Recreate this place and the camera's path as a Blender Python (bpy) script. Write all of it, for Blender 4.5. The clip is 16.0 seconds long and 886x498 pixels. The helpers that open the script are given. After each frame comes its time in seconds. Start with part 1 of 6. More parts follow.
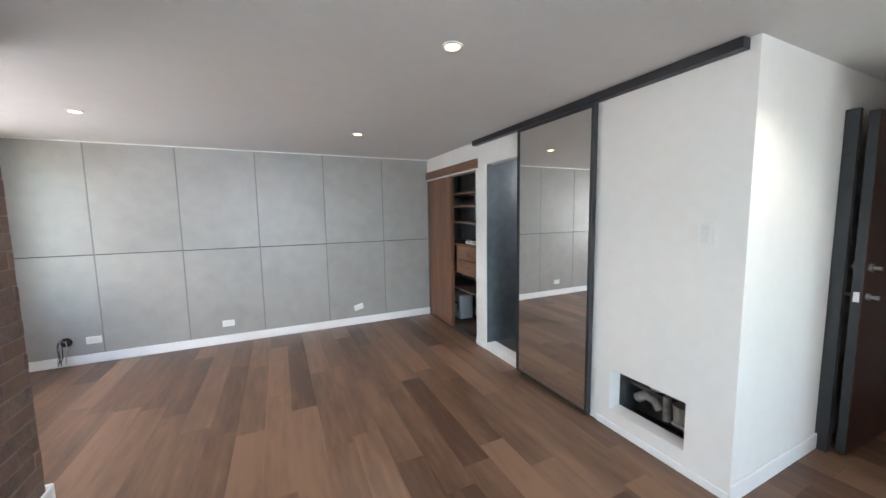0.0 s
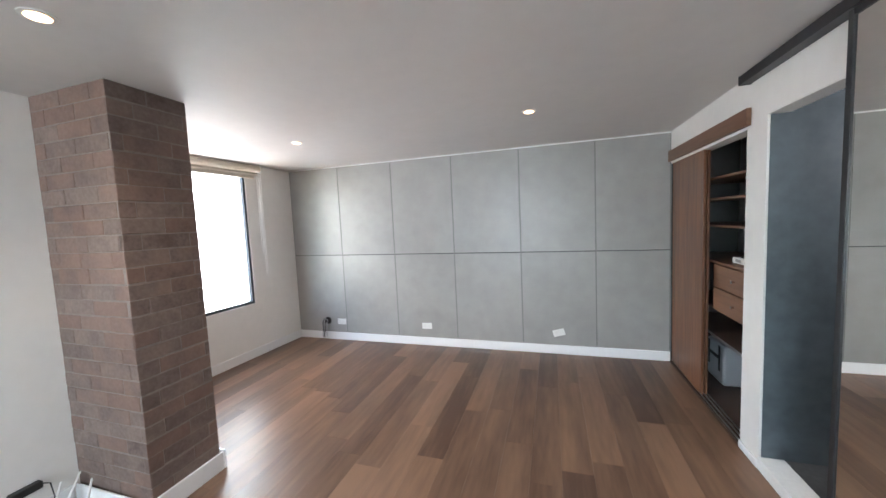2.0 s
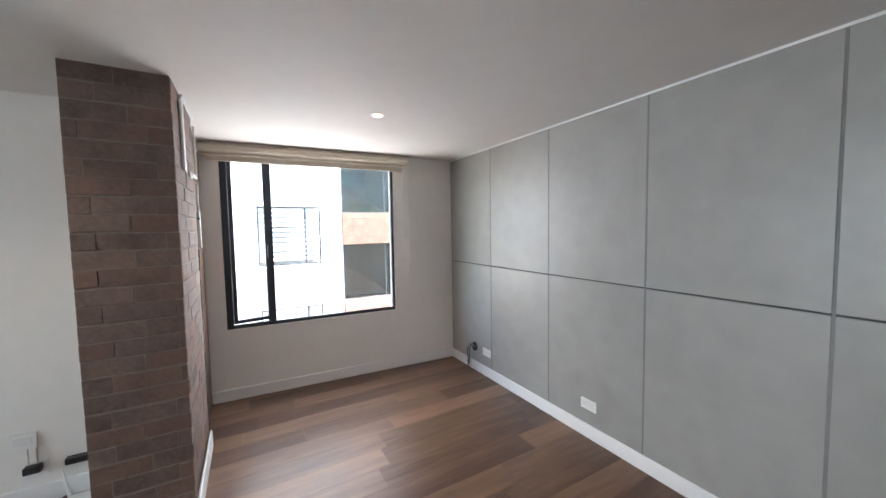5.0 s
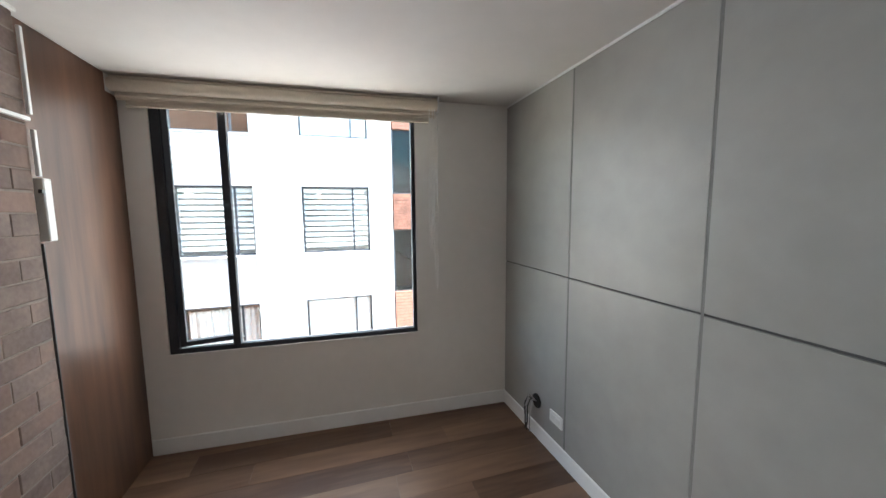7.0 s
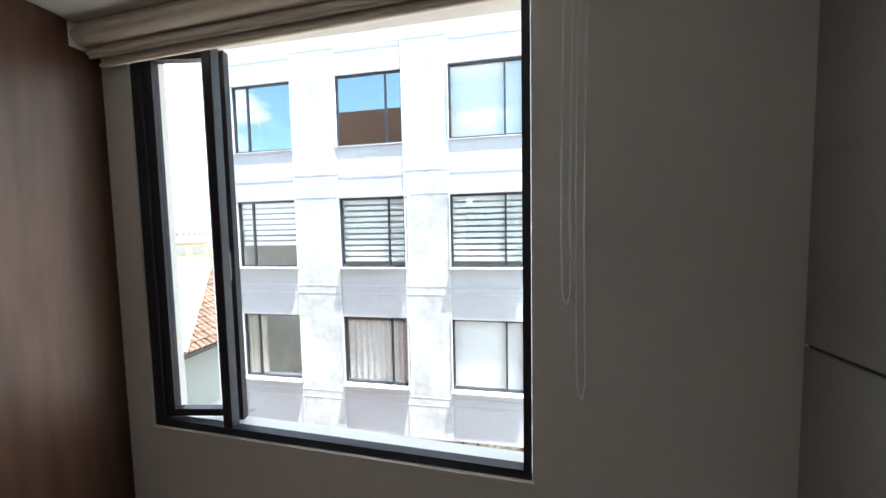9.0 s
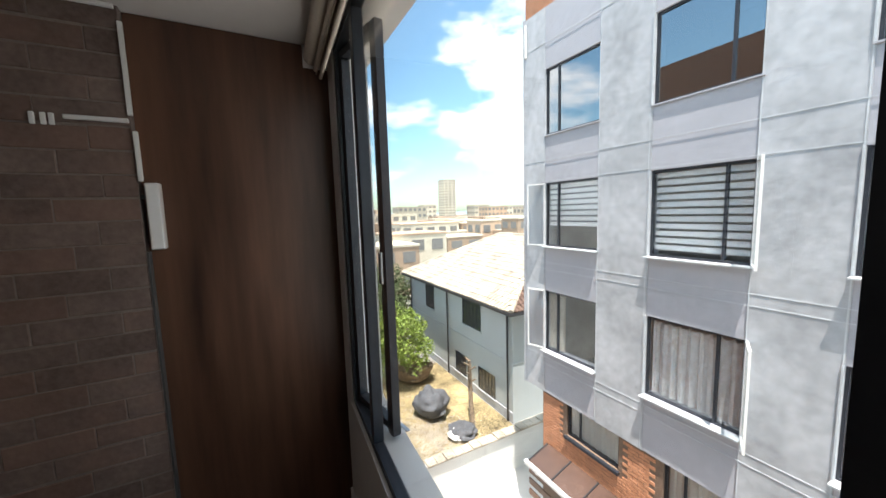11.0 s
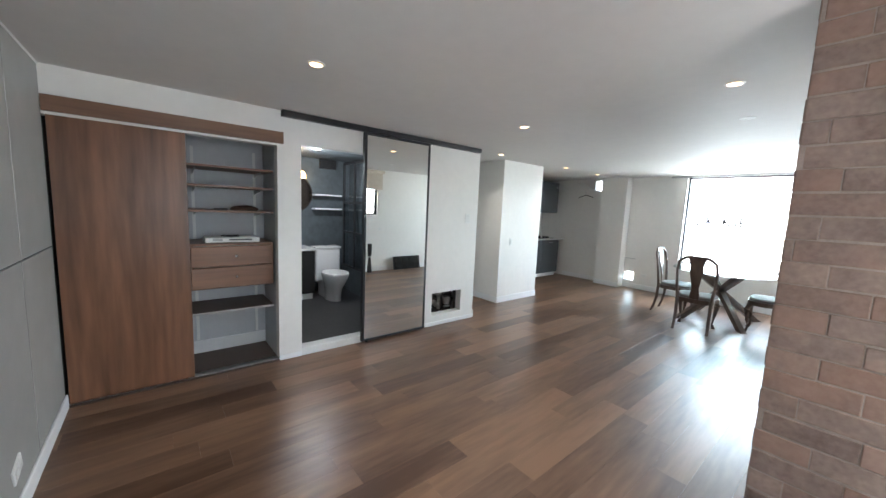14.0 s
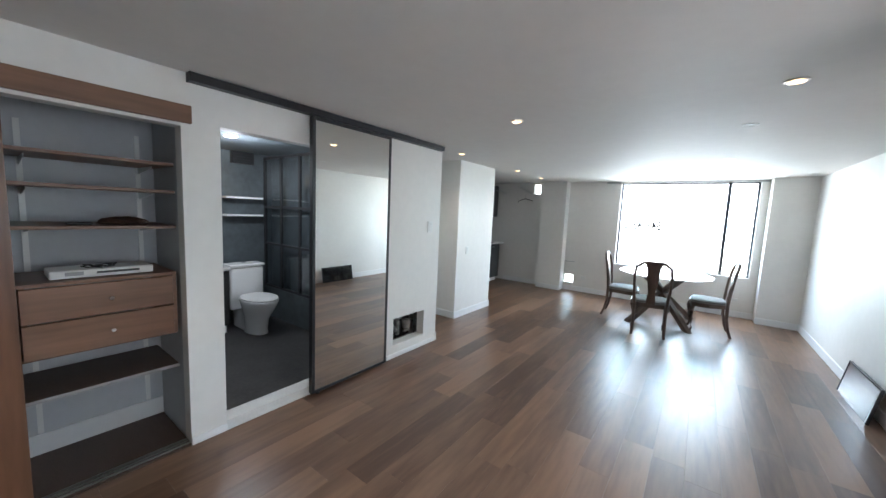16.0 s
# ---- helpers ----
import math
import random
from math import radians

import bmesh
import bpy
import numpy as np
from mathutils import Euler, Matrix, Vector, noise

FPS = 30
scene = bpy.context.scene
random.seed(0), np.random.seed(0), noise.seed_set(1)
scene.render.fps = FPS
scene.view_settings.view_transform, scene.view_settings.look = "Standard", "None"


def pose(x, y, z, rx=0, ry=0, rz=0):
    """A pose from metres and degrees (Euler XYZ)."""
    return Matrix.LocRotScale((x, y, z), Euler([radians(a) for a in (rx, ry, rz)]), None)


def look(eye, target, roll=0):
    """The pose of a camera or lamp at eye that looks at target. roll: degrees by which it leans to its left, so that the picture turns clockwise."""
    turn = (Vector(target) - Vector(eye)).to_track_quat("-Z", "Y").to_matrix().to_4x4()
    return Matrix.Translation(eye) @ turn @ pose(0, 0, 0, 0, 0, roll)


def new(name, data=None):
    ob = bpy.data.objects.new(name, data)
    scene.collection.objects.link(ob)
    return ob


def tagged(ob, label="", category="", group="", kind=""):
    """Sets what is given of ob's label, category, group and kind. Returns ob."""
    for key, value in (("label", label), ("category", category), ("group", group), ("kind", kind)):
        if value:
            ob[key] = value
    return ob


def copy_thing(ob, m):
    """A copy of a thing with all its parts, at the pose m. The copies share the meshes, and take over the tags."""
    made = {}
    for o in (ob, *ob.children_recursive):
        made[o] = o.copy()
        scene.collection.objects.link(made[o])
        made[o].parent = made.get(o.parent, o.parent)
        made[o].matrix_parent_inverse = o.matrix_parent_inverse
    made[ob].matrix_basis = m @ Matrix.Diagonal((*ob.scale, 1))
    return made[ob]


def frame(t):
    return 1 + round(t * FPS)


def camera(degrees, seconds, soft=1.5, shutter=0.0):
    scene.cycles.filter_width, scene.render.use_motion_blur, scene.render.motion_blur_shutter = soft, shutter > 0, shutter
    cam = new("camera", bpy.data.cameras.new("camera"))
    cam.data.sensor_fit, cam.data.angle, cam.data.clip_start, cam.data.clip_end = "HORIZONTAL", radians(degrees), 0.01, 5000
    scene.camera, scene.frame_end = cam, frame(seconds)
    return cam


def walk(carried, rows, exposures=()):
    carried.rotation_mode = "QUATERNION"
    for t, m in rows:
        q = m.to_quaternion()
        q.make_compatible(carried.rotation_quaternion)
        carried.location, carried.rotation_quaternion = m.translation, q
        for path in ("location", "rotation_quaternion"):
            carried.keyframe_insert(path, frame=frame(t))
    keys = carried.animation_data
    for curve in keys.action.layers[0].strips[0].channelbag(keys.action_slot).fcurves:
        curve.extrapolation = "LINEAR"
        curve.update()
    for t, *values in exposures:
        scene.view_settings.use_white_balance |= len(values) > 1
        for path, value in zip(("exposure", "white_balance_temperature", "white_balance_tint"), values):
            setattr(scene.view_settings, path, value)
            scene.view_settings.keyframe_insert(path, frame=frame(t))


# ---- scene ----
cam = camera(103.7, 16.0)
PATH = [
    (0, (2.493, 2.239, 1.495), (3.341, 4.039, 1.296), -0.9),
    (0.5, (2.727, 2.465, 1.477), (3.278, 4.377, 1.281), -1.2),
    (1, (2.945, 2.711, 1.495), (3.185, 4.688, 1.31), -1.1),
    (1.5, (3.106, 2.864, 1.504), (2.994, 4.854, 1.345), -2.2),
    (2, (3.379, 3.058, 1.517), (2.782, 4.96, 1.358), -2.6),
    (2.5, (3.517, 3.35, 1.498), (2.766, 5.198, 1.363), -1.6),
    (3, (3.665, 3.661, 1.506), (2.727, 5.424, 1.396), -2.3),
    (3.5, (3.671, 3.962, 1.513), (2.384, 5.487, 1.367), -2.2),
    (4, (3.647, 4.314, 1.524), (2.286, 5.778, 1.437), -2.1),
    (4.5, (3.603, 4.682, 1.509), (2.033, 5.92, 1.453), -1.7),
    (5, (3.493, 4.934, 1.516), (1.752, 5.91, 1.395), -1.0),
    (5.2, (3.392, 5.034, 1.503), (1.624, 5.961, 1.387), -1.1),
    (7.3, (2.215, 5.899, 1.508), (0.285, 6.384, 1.31), -0.2),
    (7.5, (2.09, 6.007, 1.502), (0.137, 6.398, 1.319), 0.3),
    (8, (1.775, 6.145, 1.491), (-0.204, 6.285, 1.242), 0.7),
    (8.2, (1.623, 6.176, 1.486), (-0.365, 6.192, 1.27), 0.4),
    (10.3, (0.377, 6.279, 1.441), (-1.265, 5.156, 1.234), -2.0),
    (10.5, (0.292, 6.292, 1.509), (-1.214, 4.997, 1.278), -1.7),
    (11, (0.226, 6.331, 1.520), (-0.703, 4.573, 1.307), -1.7),
    (11.5, (0.313, 6.398, 1.537), (0.005, 4.431, 1.343), -0.6),
    (12, (0.489, 6.417, 1.537), (0.689, 4.434, 1.365), 0.8),
    (12.5, (0.683, 6.473, 1.519), (1.256, 4.568, 1.311), 1.1),
    (13, (0.821, 6.486, 1.52), (1.734, 4.722, 1.285), 1.6),
    (13.5, (0.959, 6.48, 1.509), (2.143, 4.886, 1.266), 2.2),
    (14, (1.131, 6.458, 1.492), (2.664, 5.195, 1.259), 2.5),
    (14.5, (1.342, 6.428, 1.553), (3.071, 5.459, 1.288), 2.7),
    (15, (1.556, 6.451, 1.558), (3.146, 5.259, 1.326), 3.4),
    (15.5, (1.834, 6.45, 1.565), (3.185, 5.0, 1.3), 1.9),
    (16, (2.032, 6.366, 1.545), (3.212, 4.766, 1.334), 2.5),
]
EXPOSURES = [(0, 4.24, 6050, 11), (1.5, 4.34, 6050, 11), (2.5, 4.24, 6050, 11), (3.0, 4.09, 6050, 11), (5.2, 3.85, 6100, 11), (7.5, 2.95, 6250, 8), (8.2, 2.6, 6250, 8), (10.3, 1.45, 6500, 12), (11.0, 1.15, 6500, 12), (11.5, 0.95, 6500, 12),
             (12.0, 1.0, 6400, 10), (12.5, 1.9, 6200, 8), (13.0, 3.93, 6800, 12), (13.5, 4.05, 6850, 11), (14.0, 4.05, 6000, 8), (14.5, 4.05, 6050, 8), (15.0, 3.8, 5900, 8), (16, 3.8, 5850, 8)]
walk(cam, [(t, look(eye, target, roll)) for t, eye, target, roll in PATH], EXPOSURES)

# ---- sky and sun ----
world = bpy.data.worlds.new("sky")
scene.world = world
world.use_nodes = True
wn, wl = world.node_tree.nodes, world.node_tree.links
sky = wn.new("ShaderNodeTexSky")
sky.sky_type, sky.sun_disc = "NISHITA", False
SUN_EL, SUN_AZ = radians(75.4), radians(32)   # azimuth from +y towards +x
sky.sun_elevation, sky.sun_rotation = SUN_EL, SUN_AZ
wtc, wno, wra, wmx = wn.new("ShaderNodeTexCoord"), wn.new("ShaderNodeTexNoise"), wn.new("ShaderNodeValToRGB"), wn.new("ShaderNodeMixRGB")
wmp = wn.new("ShaderNodeMapping")
wmp.inputs["Scale"].default_value = (2.2, 2.2, 5.0)
wmp.inputs["Location"].default_value = (0.35, 0.1, 0.2)
wno.inputs["Scale"].default_value, wno.inputs["Detail"].default_value, wno.inputs["Roughness"].default_value = 1.1, 7, 0.55
wra.color_ramp.elements[0].position, wra.color_ramp.elements[1].position = 0.47, 0.56
wl.new(wtc.outputs["Generated"], wmp.inputs[0])
wl.new(wmp.outputs[0], wno.inputs["Vector"])
wl.new(wno.outputs["Fac"], wra.inputs[0])
wl.new(wra.outputs[0], wmx.inputs[0])
wtn = wn.new("ShaderNodeMixRGB")
wtn.blend_type = "MULTIPLY"
wtn.inputs[0].default_value, wtn.inputs[2].default_value = 1.0, (0.85, 1.08, 1.0, 1)
wl.new(sky.outputs[0], wtn.inputs[1])
wl.new(wtn.outputs[0], wmx.inputs[1])
wmx.inputs[2].default_value = (6.2, 6.6, 6.8, 1)
wl.new(wmx.outputs[0], wn["Background"].inputs[0])
wn["Background"].inputs[1].default_value = 0.15
sun = new("sun", bpy.data.lights.new("sun", "SUN"))
sun.data.energy, sun.data.angle, sun.data.color = 5.0, radians(0.5), (1.0, 0.95, 0.88)
sd = Vector((math.sin(SUN_AZ) * math.cos(SUN_EL), math.cos(SUN_AZ) * math.cos(SUN_EL), math.sin(SUN_EL)))
sun.matrix_world = look(tuple(sd * 30), (0, 0, 0))


def window_light(name, x, y, z, w, h, rz, power, colour, tilt=90, spread=180):
    lamp = new(name, bpy.data.lights.new(name, "AREA"))
    lamp.data.shape, lamp.data.size, lamp.data.size_y = "RECTANGLE", w, h
    lamp.data.energy, lamp.data.color = power, colour
    lamp.data.spread = radians(spread)
    lamp.matrix_world = pose(x, y, z, tilt, 0, rz)
    return lamp


window_light("skylight_south", 2.35, -1.56, 1.45, 2.1, 1.5, 0, 8.2, (0.84, 0.94, 1.0), 70, 160)
window_light("skylight_west", -0.08, 5.52, 1.42, 1.5, 1.4, -90, 1.4, (1.0, 0.97, 0.94))
for lx, ly in ((3.24, 5.72), (1.21, 5.73), (3.28, 3.77), (1.72, 3.85), (4.53, 2.67), (4.575, 0.945)):
    sp = new("spot_lamp", bpy.data.lights.new("spot_lamp", "SPOT"))
    sp.data.energy, sp.data.spot_size, sp.data.spot_blend, sp.data.shadow_soft_size = 1.8, radians(120), 0.7, 0.035
    sp.data.color = (1.0, 0.88, 0.74)
    sp.location = (lx, ly, 2.26)
bl = new("bath_lamp", bpy.data.lights.new("bath_lamp", "POINT"))
bl.data.energy, bl.data.shadow_soft_size, bl.location = 2.4, 0.06, (5.70, 4.86, 1.95)

# ---- helpers of this scene ----
T = Matrix.Translation


def box(bm, x0, y0, z0, x1, y1, z1, bevel=0.0, seg=1):
    """Adds a box to bm."""
    a, b = Vector((min(x0, x1), min(y0, y1), min(z0, z1))), Vector((max(x0, x1), max(y0, y1), max(z0, z1)))
    vs = bmesh.ops.create_cube(bm, size=1.0)["verts"]
    c, s = (a + b) / 2, b - a
    for v in vs:
        v.co = Vector((v.co.x * s.x + c.x, v.co.y * s.y + c.y, v.co.z * s.z + c.z))
    if bevel > 0:
        es = list({e for v in vs for e in v.link_edges})
        bmesh.ops.bevel(bm, geom=es, offset=min(bevel, min(s) * 0.45), segments=seg, affect="EDGES", profile=0.5)
    return bm


def cyl(bm, p0, p1, r0, r1=None, seg=16):
    """Adds a capped cylinder or cone from p0 to p1."""
    p0, p1 = Vector(p0), Vector(p1)
    d = p1 - p0
    m = T((p0 + p1) / 2) @ d.to_track_quat("Z", "Y").to_matrix().to_4x4()
    bmesh.ops.create_cone(bm, cap_ends=True, segments=seg, radius1=r0, radius2=r0 if r1 is None else r1, depth=d.length, matrix=m)
    return bm


def lathe(bm, prof, centre=(0, 0, 0), seg=24, sx=1.0, sy=1.0):
    """Turns a profile of (radius, height) about the vertical through centre."""
    c = Vector(centre)
    rings = [[bm.verts.new(c + Vector((r * sx * math.cos(a), r * sy * math.sin(a), z))) for a in [2 * math.pi * i / seg for i in range(seg)]] for r, z in prof]
    for lo, hi in zip(rings, rings[1:]):
        for i in range(seg):
            bm.faces.new((lo[i], lo[(i + 1) % seg], hi[(i + 1) % seg], hi[i]))
    bm.faces.new(list(reversed(rings[0])))
    bm.faces.new(rings[-1])
    return bm


def tube(bm, pts, r, seg=8):
    """A round tube along points."""
    pts = [Vector(p) for p in pts]
    rings = []
    for i, p in enumerate(pts):
        d = (pts[min(i + 1, len(pts) - 1)] - pts[max(i - 1, 0)]).normalized()
        q = d.to_track_quat("Z", "Y")
        rr = r[i] if isinstance(r, (list, tuple)) else r
        rings.append([bm.verts.new(p + q @ Vector((rr * math.cos(a), rr * math.sin(a), 0))) for a in [2 * math.pi * k / seg for k in range(seg)]])
    for lo, hi in zip(rings, rings[1:]):
        for k in range(seg):
            bm.faces.new((lo[k], lo[(k + 1) % seg], hi[(k + 1) % seg], hi[k]))
    bm.faces.new(list(reversed(rings[0])))
    bm.faces.new(rings[-1])
    return bm


def slab(bm, outline, depth, frame_at):
    """A plate: outline of (u, v) points, depth along w, laid by the matrix frame_at."""
    lo = [bm.verts.new(frame_at @ Vector((u, v, 0))) for u, v in outline]
    hi = [bm.verts.new(frame_at @ Vector((u, v, depth))) for u, v in outline]
    n = len(outline)
    bm.faces.new(list(reversed(lo)))
    bm.faces.new(hi)
    for i in range(n):
        bm.faces.new((lo[i], lo[(i + 1) % n], hi[(i + 1) % n], hi[i]))
    return bm


def root_place(ob):
    p = Vector((0, 0, 0))
    while ob is not None:
        p += ob.location
        ob = ob.parent
    return p


def part(name, bm, mat, parent=None, label="", smooth=False, kind=""):
    """One mesh object from bm (in the place's own coordinates), under a thing or a part."""
    me = bpy.data.meshes.new(name)
    bmesh.ops.recalc_face_normals(bm, faces=bm.faces)
    if parent is not None:
        bm.transform(T(-root_place(parent)))
    bm.to_mesh(me)
    bm.free()
    me.materials.append(mat)
    if smooth:
        me.polygons.foreach_set("use_smooth", [True] * len(me.polygons))
        me.set_sharp_from_angle(angle=radians(35))
    ob = new(name, me)
    ob.parent = parent
    return tagged(ob, label, kind=kind)


def thing(name, x, y, z, label, category, group=""):
    ob = new(name)
    ob.empty_display_size = 0.1
    ob.location = (x, y, z)
    return tagged(ob, label, category, group)


def B(*a, **k):
    return box(bmesh.new(), *a, **k)


def flat(name, bm, mat, label="", parent=None):
    return tagged(part(name, bm, mat, parent), label, kind="structure") if parent is None else part(name, bm, mat, parent, label)


# ---- materials ----
def material(name, colour, rough=0.5, metal=0.0, spread=0.06, scale=6.0, bump=0.0, bump_scale=60.0, stretch=(1, 1, 1), fine=None, per=0.0, tint=None, spec=0.5, coat=0.0, relief=0.004, hues=None):
    """A surface with two scales of variation in colour and gloss, and a fine relief."""
    m = bpy.data.materials.new(name)
    m.use_nodes = True
    nt = m.node_tree
    N, L = nt.nodes, nt.links
    b = N["Principled BSDF"]
    b.inputs["Metallic"].default_value = metal
    b.inputs["Specular IOR Level"].default_value = spec
    b.inputs["Coat Weight"].default_value = coat
    tc, mp = N.new("ShaderNodeTexCoord"), N.new("ShaderNodeMapping")
    mp.inputs["Scale"].default_value = stretch
    L.new(tc.outputs["Object"], mp.inputs["Vector"])
    src = mp.outputs["Vector"]
    info = N.new("ShaderNodeObjectInfo")
    if per > 0:
        off = N.new("ShaderNodeVectorMath")
        off.operation = "MULTIPLY_ADD"
        cmb = N.new("ShaderNodeCombineXYZ")
        for i in range(3):
            L.new(info.outputs["Random"], cmb.inputs[i])
        off.inputs[1].default_value = (37, 53, 71)
        L.new(cmb.outputs[0], off.inputs[0])
        L.new(src, off.inputs[2])
        src = off.outputs[0]
    n1, n2 = N.new("ShaderNodeTexNoise"), N.new("ShaderNodeTexNoise")
    n1.inputs["Scale"].default_value, n1.inputs["Detail"].default_value = scale, 5
    n2.inputs["Scale"].default_value, n2.inputs["Detail"].default_value = fine or scale * 9, 4
    L.new(src, n1.inputs["Vector"])
    L.new(src, n2.inputs["Vector"])
    mix = N.new("ShaderNodeMath")
    mix.operation = "MULTIPLY_ADD"
    mix.inputs[1].default_value = 0.4
    L.new(n2.outputs["Fac"], mix.inputs[0])
    sc = N.new("ShaderNodeMath")
    sc.operation = "MULTIPLY"
    sc.inputs[1].default_value = 0.6
    L.new(n1.outputs["Fac"], sc.inputs[0])
    L.new(sc.outputs[0], mix.inputs[2])
    fac = mix.outputs[0]
    if per > 0:
        pr = N.new("ShaderNodeMath")
        pr.operation = "MULTIPLY_ADD"
        pr.inputs[1].default_value = per
        L.new(info.outputs["Random"], pr.inputs[0])
        sub = N.new("ShaderNodeMath")
        sub.operation = "SUBTRACT"
        sub.inputs[1].default_value = per / 2
        L.new(fac, sub.inputs[0])
        L.new(sub.outputs[0], pr.inputs[2])
        fac = pr.outputs[0]
    ramp = N.new("ShaderNodeValToRGB")
    dark = [max(0.0, c * (1 - spread * 2.2)) for c in colour]
    lite = [min(1.0, c * (1 + spread * 2.2)) for c in (tint or colour)]
    ramp.color_ramp.elements[0].position, ramp.color_ramp.elements[0].color = 0.28, (*dark, 1)
    ramp.color_ramp.elements[1].position, ramp.color_ramp.elements[1].color = 0.72, (*lite, 1)
    L.new(fac, ramp.inputs[0])
    shade = ramp.outputs[0]
    if hues:
        far = N.new("ShaderNodeMath")
        far.operation = "MULTIPLY"
        far.inputs[1].default_value = 7.31
        L.new(info.outputs["Random"], far.inputs[0])
        frac = N.new("ShaderNodeMath")
        frac.operation = "FRACT"
        L.new(far.outputs[0], frac.inputs[0])
        add = N.new("ShaderNodeMath")
        add.operation = "MULTIPLY_ADD"
        add.inputs[1].default_value = 1.6
        L.new(n1.outputs["Fac"], add.inputs[0])
        L.new(frac.outputs[0], add.inputs[2])
        pick = N.new("ShaderNodeMapRange")
        pick.inputs["From Min"].default_value, pick.inputs["From Max"].default_value = 1.15, 1.75
        pick.inputs["To Max"].default_value = 0.45
        L.new(add.outputs[0], pick.inputs[0])
        hue = N.new("ShaderNodeMixRGB")
        hue.inputs[2].default_value = (*hues, 1)
        L.new(pick.outputs[0], hue.inputs[0])
        L.new(shade, hue.inputs[1])
        shade = hue.outputs[0]
    L.new(shade, b.inputs["Base Color"])
    rr = N.new("ShaderNodeMapRange")
    rr.inputs["To Min"].default_value, rr.inputs["To Max"].default_value = max(0.02, rough - 0.08), min(1, rough + 0.08)
    L.new(n1.outputs["Fac"], rr.inputs[0])
    L.new(rr.outputs[0], b.inputs["Roughness"])
    if bump > 0:
        nb, bn = N.new("ShaderNodeTexNoise"), N.new("ShaderNodeBump")
        nb.inputs["Scale"].default_value, nb.inputs["Detail"].default_value = bump_scale, 3
        L.new(src, nb.inputs["Vector"])
        L.new(nb.outputs["Fac"], bn.inputs["Height"])
        bn.inputs["Strength"].default_value, bn.inputs["Distance"].default_value = bump, relief
        L.new(bn.outputs[0], b.inputs["Normal"])
    return m


def glowing(name, colour, strength):
    m = bpy.data.materials.new(name)
    m.use_nodes = True
    b = m.node_tree.nodes["Principled BSDF"]
    b.inputs["Base Color"].default_value = (*colour, 1)
    b.inputs["Emission Color"].default_value = (*colour, 1)
    b.inputs["Emission Strength"].default_value = strength
    return m


def glassy(name, tint=(1, 1, 1), mirror=0.02):
    """Thin window glass: clear, with a reflection."""
    m = bpy.data.materials.new(name)
    m.use_nodes = True
    nt = m.node_tree
    N, L = nt.nodes, nt.links
    N.remove(N["Principled BSDF"])
    tr, gl, mx, fr = N.new("ShaderNodeBsdfTransparent"), N.new("ShaderNodeBsdfGlossy"), N.new("ShaderNodeMixShader"), N.new("ShaderNodeLayerWeight")
    tr.inputs[0].default_value = (*tint, 1)
    gl.inputs["Roughness"].default_value = 0.01
    pw, ad = N.new("ShaderNodeMath"), N.new("ShaderNodeMath")
    pw.operation, pw.inputs[1].default_value = "POWER", 4.0
    L.new(fr.outputs["Facing"], pw.inputs[0])
    ad.operation = "MULTIPLY_ADD"
    ad.inputs[1].default_value, ad.inputs[2].default_value = 0.5, mirror
    L.new(pw.outputs[0], ad.inputs[0])
    L.new(ad.outputs[0], mx.inputs[0])
    L.new(tr.outputs[0], mx.inputs[1])
    L.new(gl.outputs[0], mx.inputs[2])
    L.new(mx.outputs[0], N["Material Output"].inputs[0])
    return m


M_WALL = material("white_paint", (0.77, 0.75, 0.72), 0.55, spread=0.02, scale=1.5, bump=0.12, bump_scale=45)
M_CEIL = material("ceiling_paint", (0.70, 0.68, 0.66), 0.7, spread=0.02, scale=1.2, bump=0.1, bump_scale=30)
M_TRIM = material("trim_paint", (0.80, 0.80, 0.80), 0.35, spread=0.015, scale=3)
M_PANEL = material("cement_board", (0.322, 0.316, 0.302), 0.37, spread=0.065, scale=1.0, fine=7, bump=0.12, bump_scale=50, per=0.12)
M_GAP = material("dark_joint", (0.08, 0.08, 0.08), 0.8)
M_FLOOR = material("floor_wood", (0.102, 0.053, 0.033), 0.335, spread=0.13, scale=1.2, fine=6, bump=0.16, bump_scale=9, stretch=(5, 0.6, 1), per=0.42, tint=(0.166, 0.098, 0.061), spec=0.46, relief=0.0010)
M_WALNUT = material("brown_wood_laminate", (0.056, 0.024, 0.016), 0.36, spread=0.30, scale=1.5, fine=5, stretch=(4.5, 4.5, 0.45), per=0.1, bump=0.05, bump_scale=20, tint=(0.094, 0.045, 0.026))
M_CLOSETDOOR = material("orange_brown_laminate", (0.080, 0.032, 0.018), 0.34, spread=0.30, scale=1.6, fine=6, stretch=(3.5, 3.5, 0.35), per=0.1, bump=0.05, bump_scale=20, tint=(0.155, 0.070, 0.036))
M_WALNUT_H = material("brown_wood_laminate_across", (0.175, 0.090, 0.052), 0.40, spread=0.16, scale=1.2, fine=8, stretch=(5, 0.5, 7), per=0.1)
M_BRICK = material("column_brick", (0.135, 0.090, 0.073), 0.82, spread=0.13, scale=7, fine=50, bump=0.6, bump_scale=28, per=0.16, tint=(0.182, 0.134, 0.113), hues=(0.205, 0.108, 0.074), relief=0.004)
M_MORTAR = material("mortar", (0.215, 0.176, 0.155), 0.9, spread=0.12, scale=20, bump=0.4)
M_BLACK = material("black_metal", (0.025, 0.025, 0.028), 0.4, metal=0.0, spread=0.1)
M_DARKFRAME = material("dark_window_metal", (0.035, 0.04, 0.05), 0.4, metal=0.3, spread=0.1)
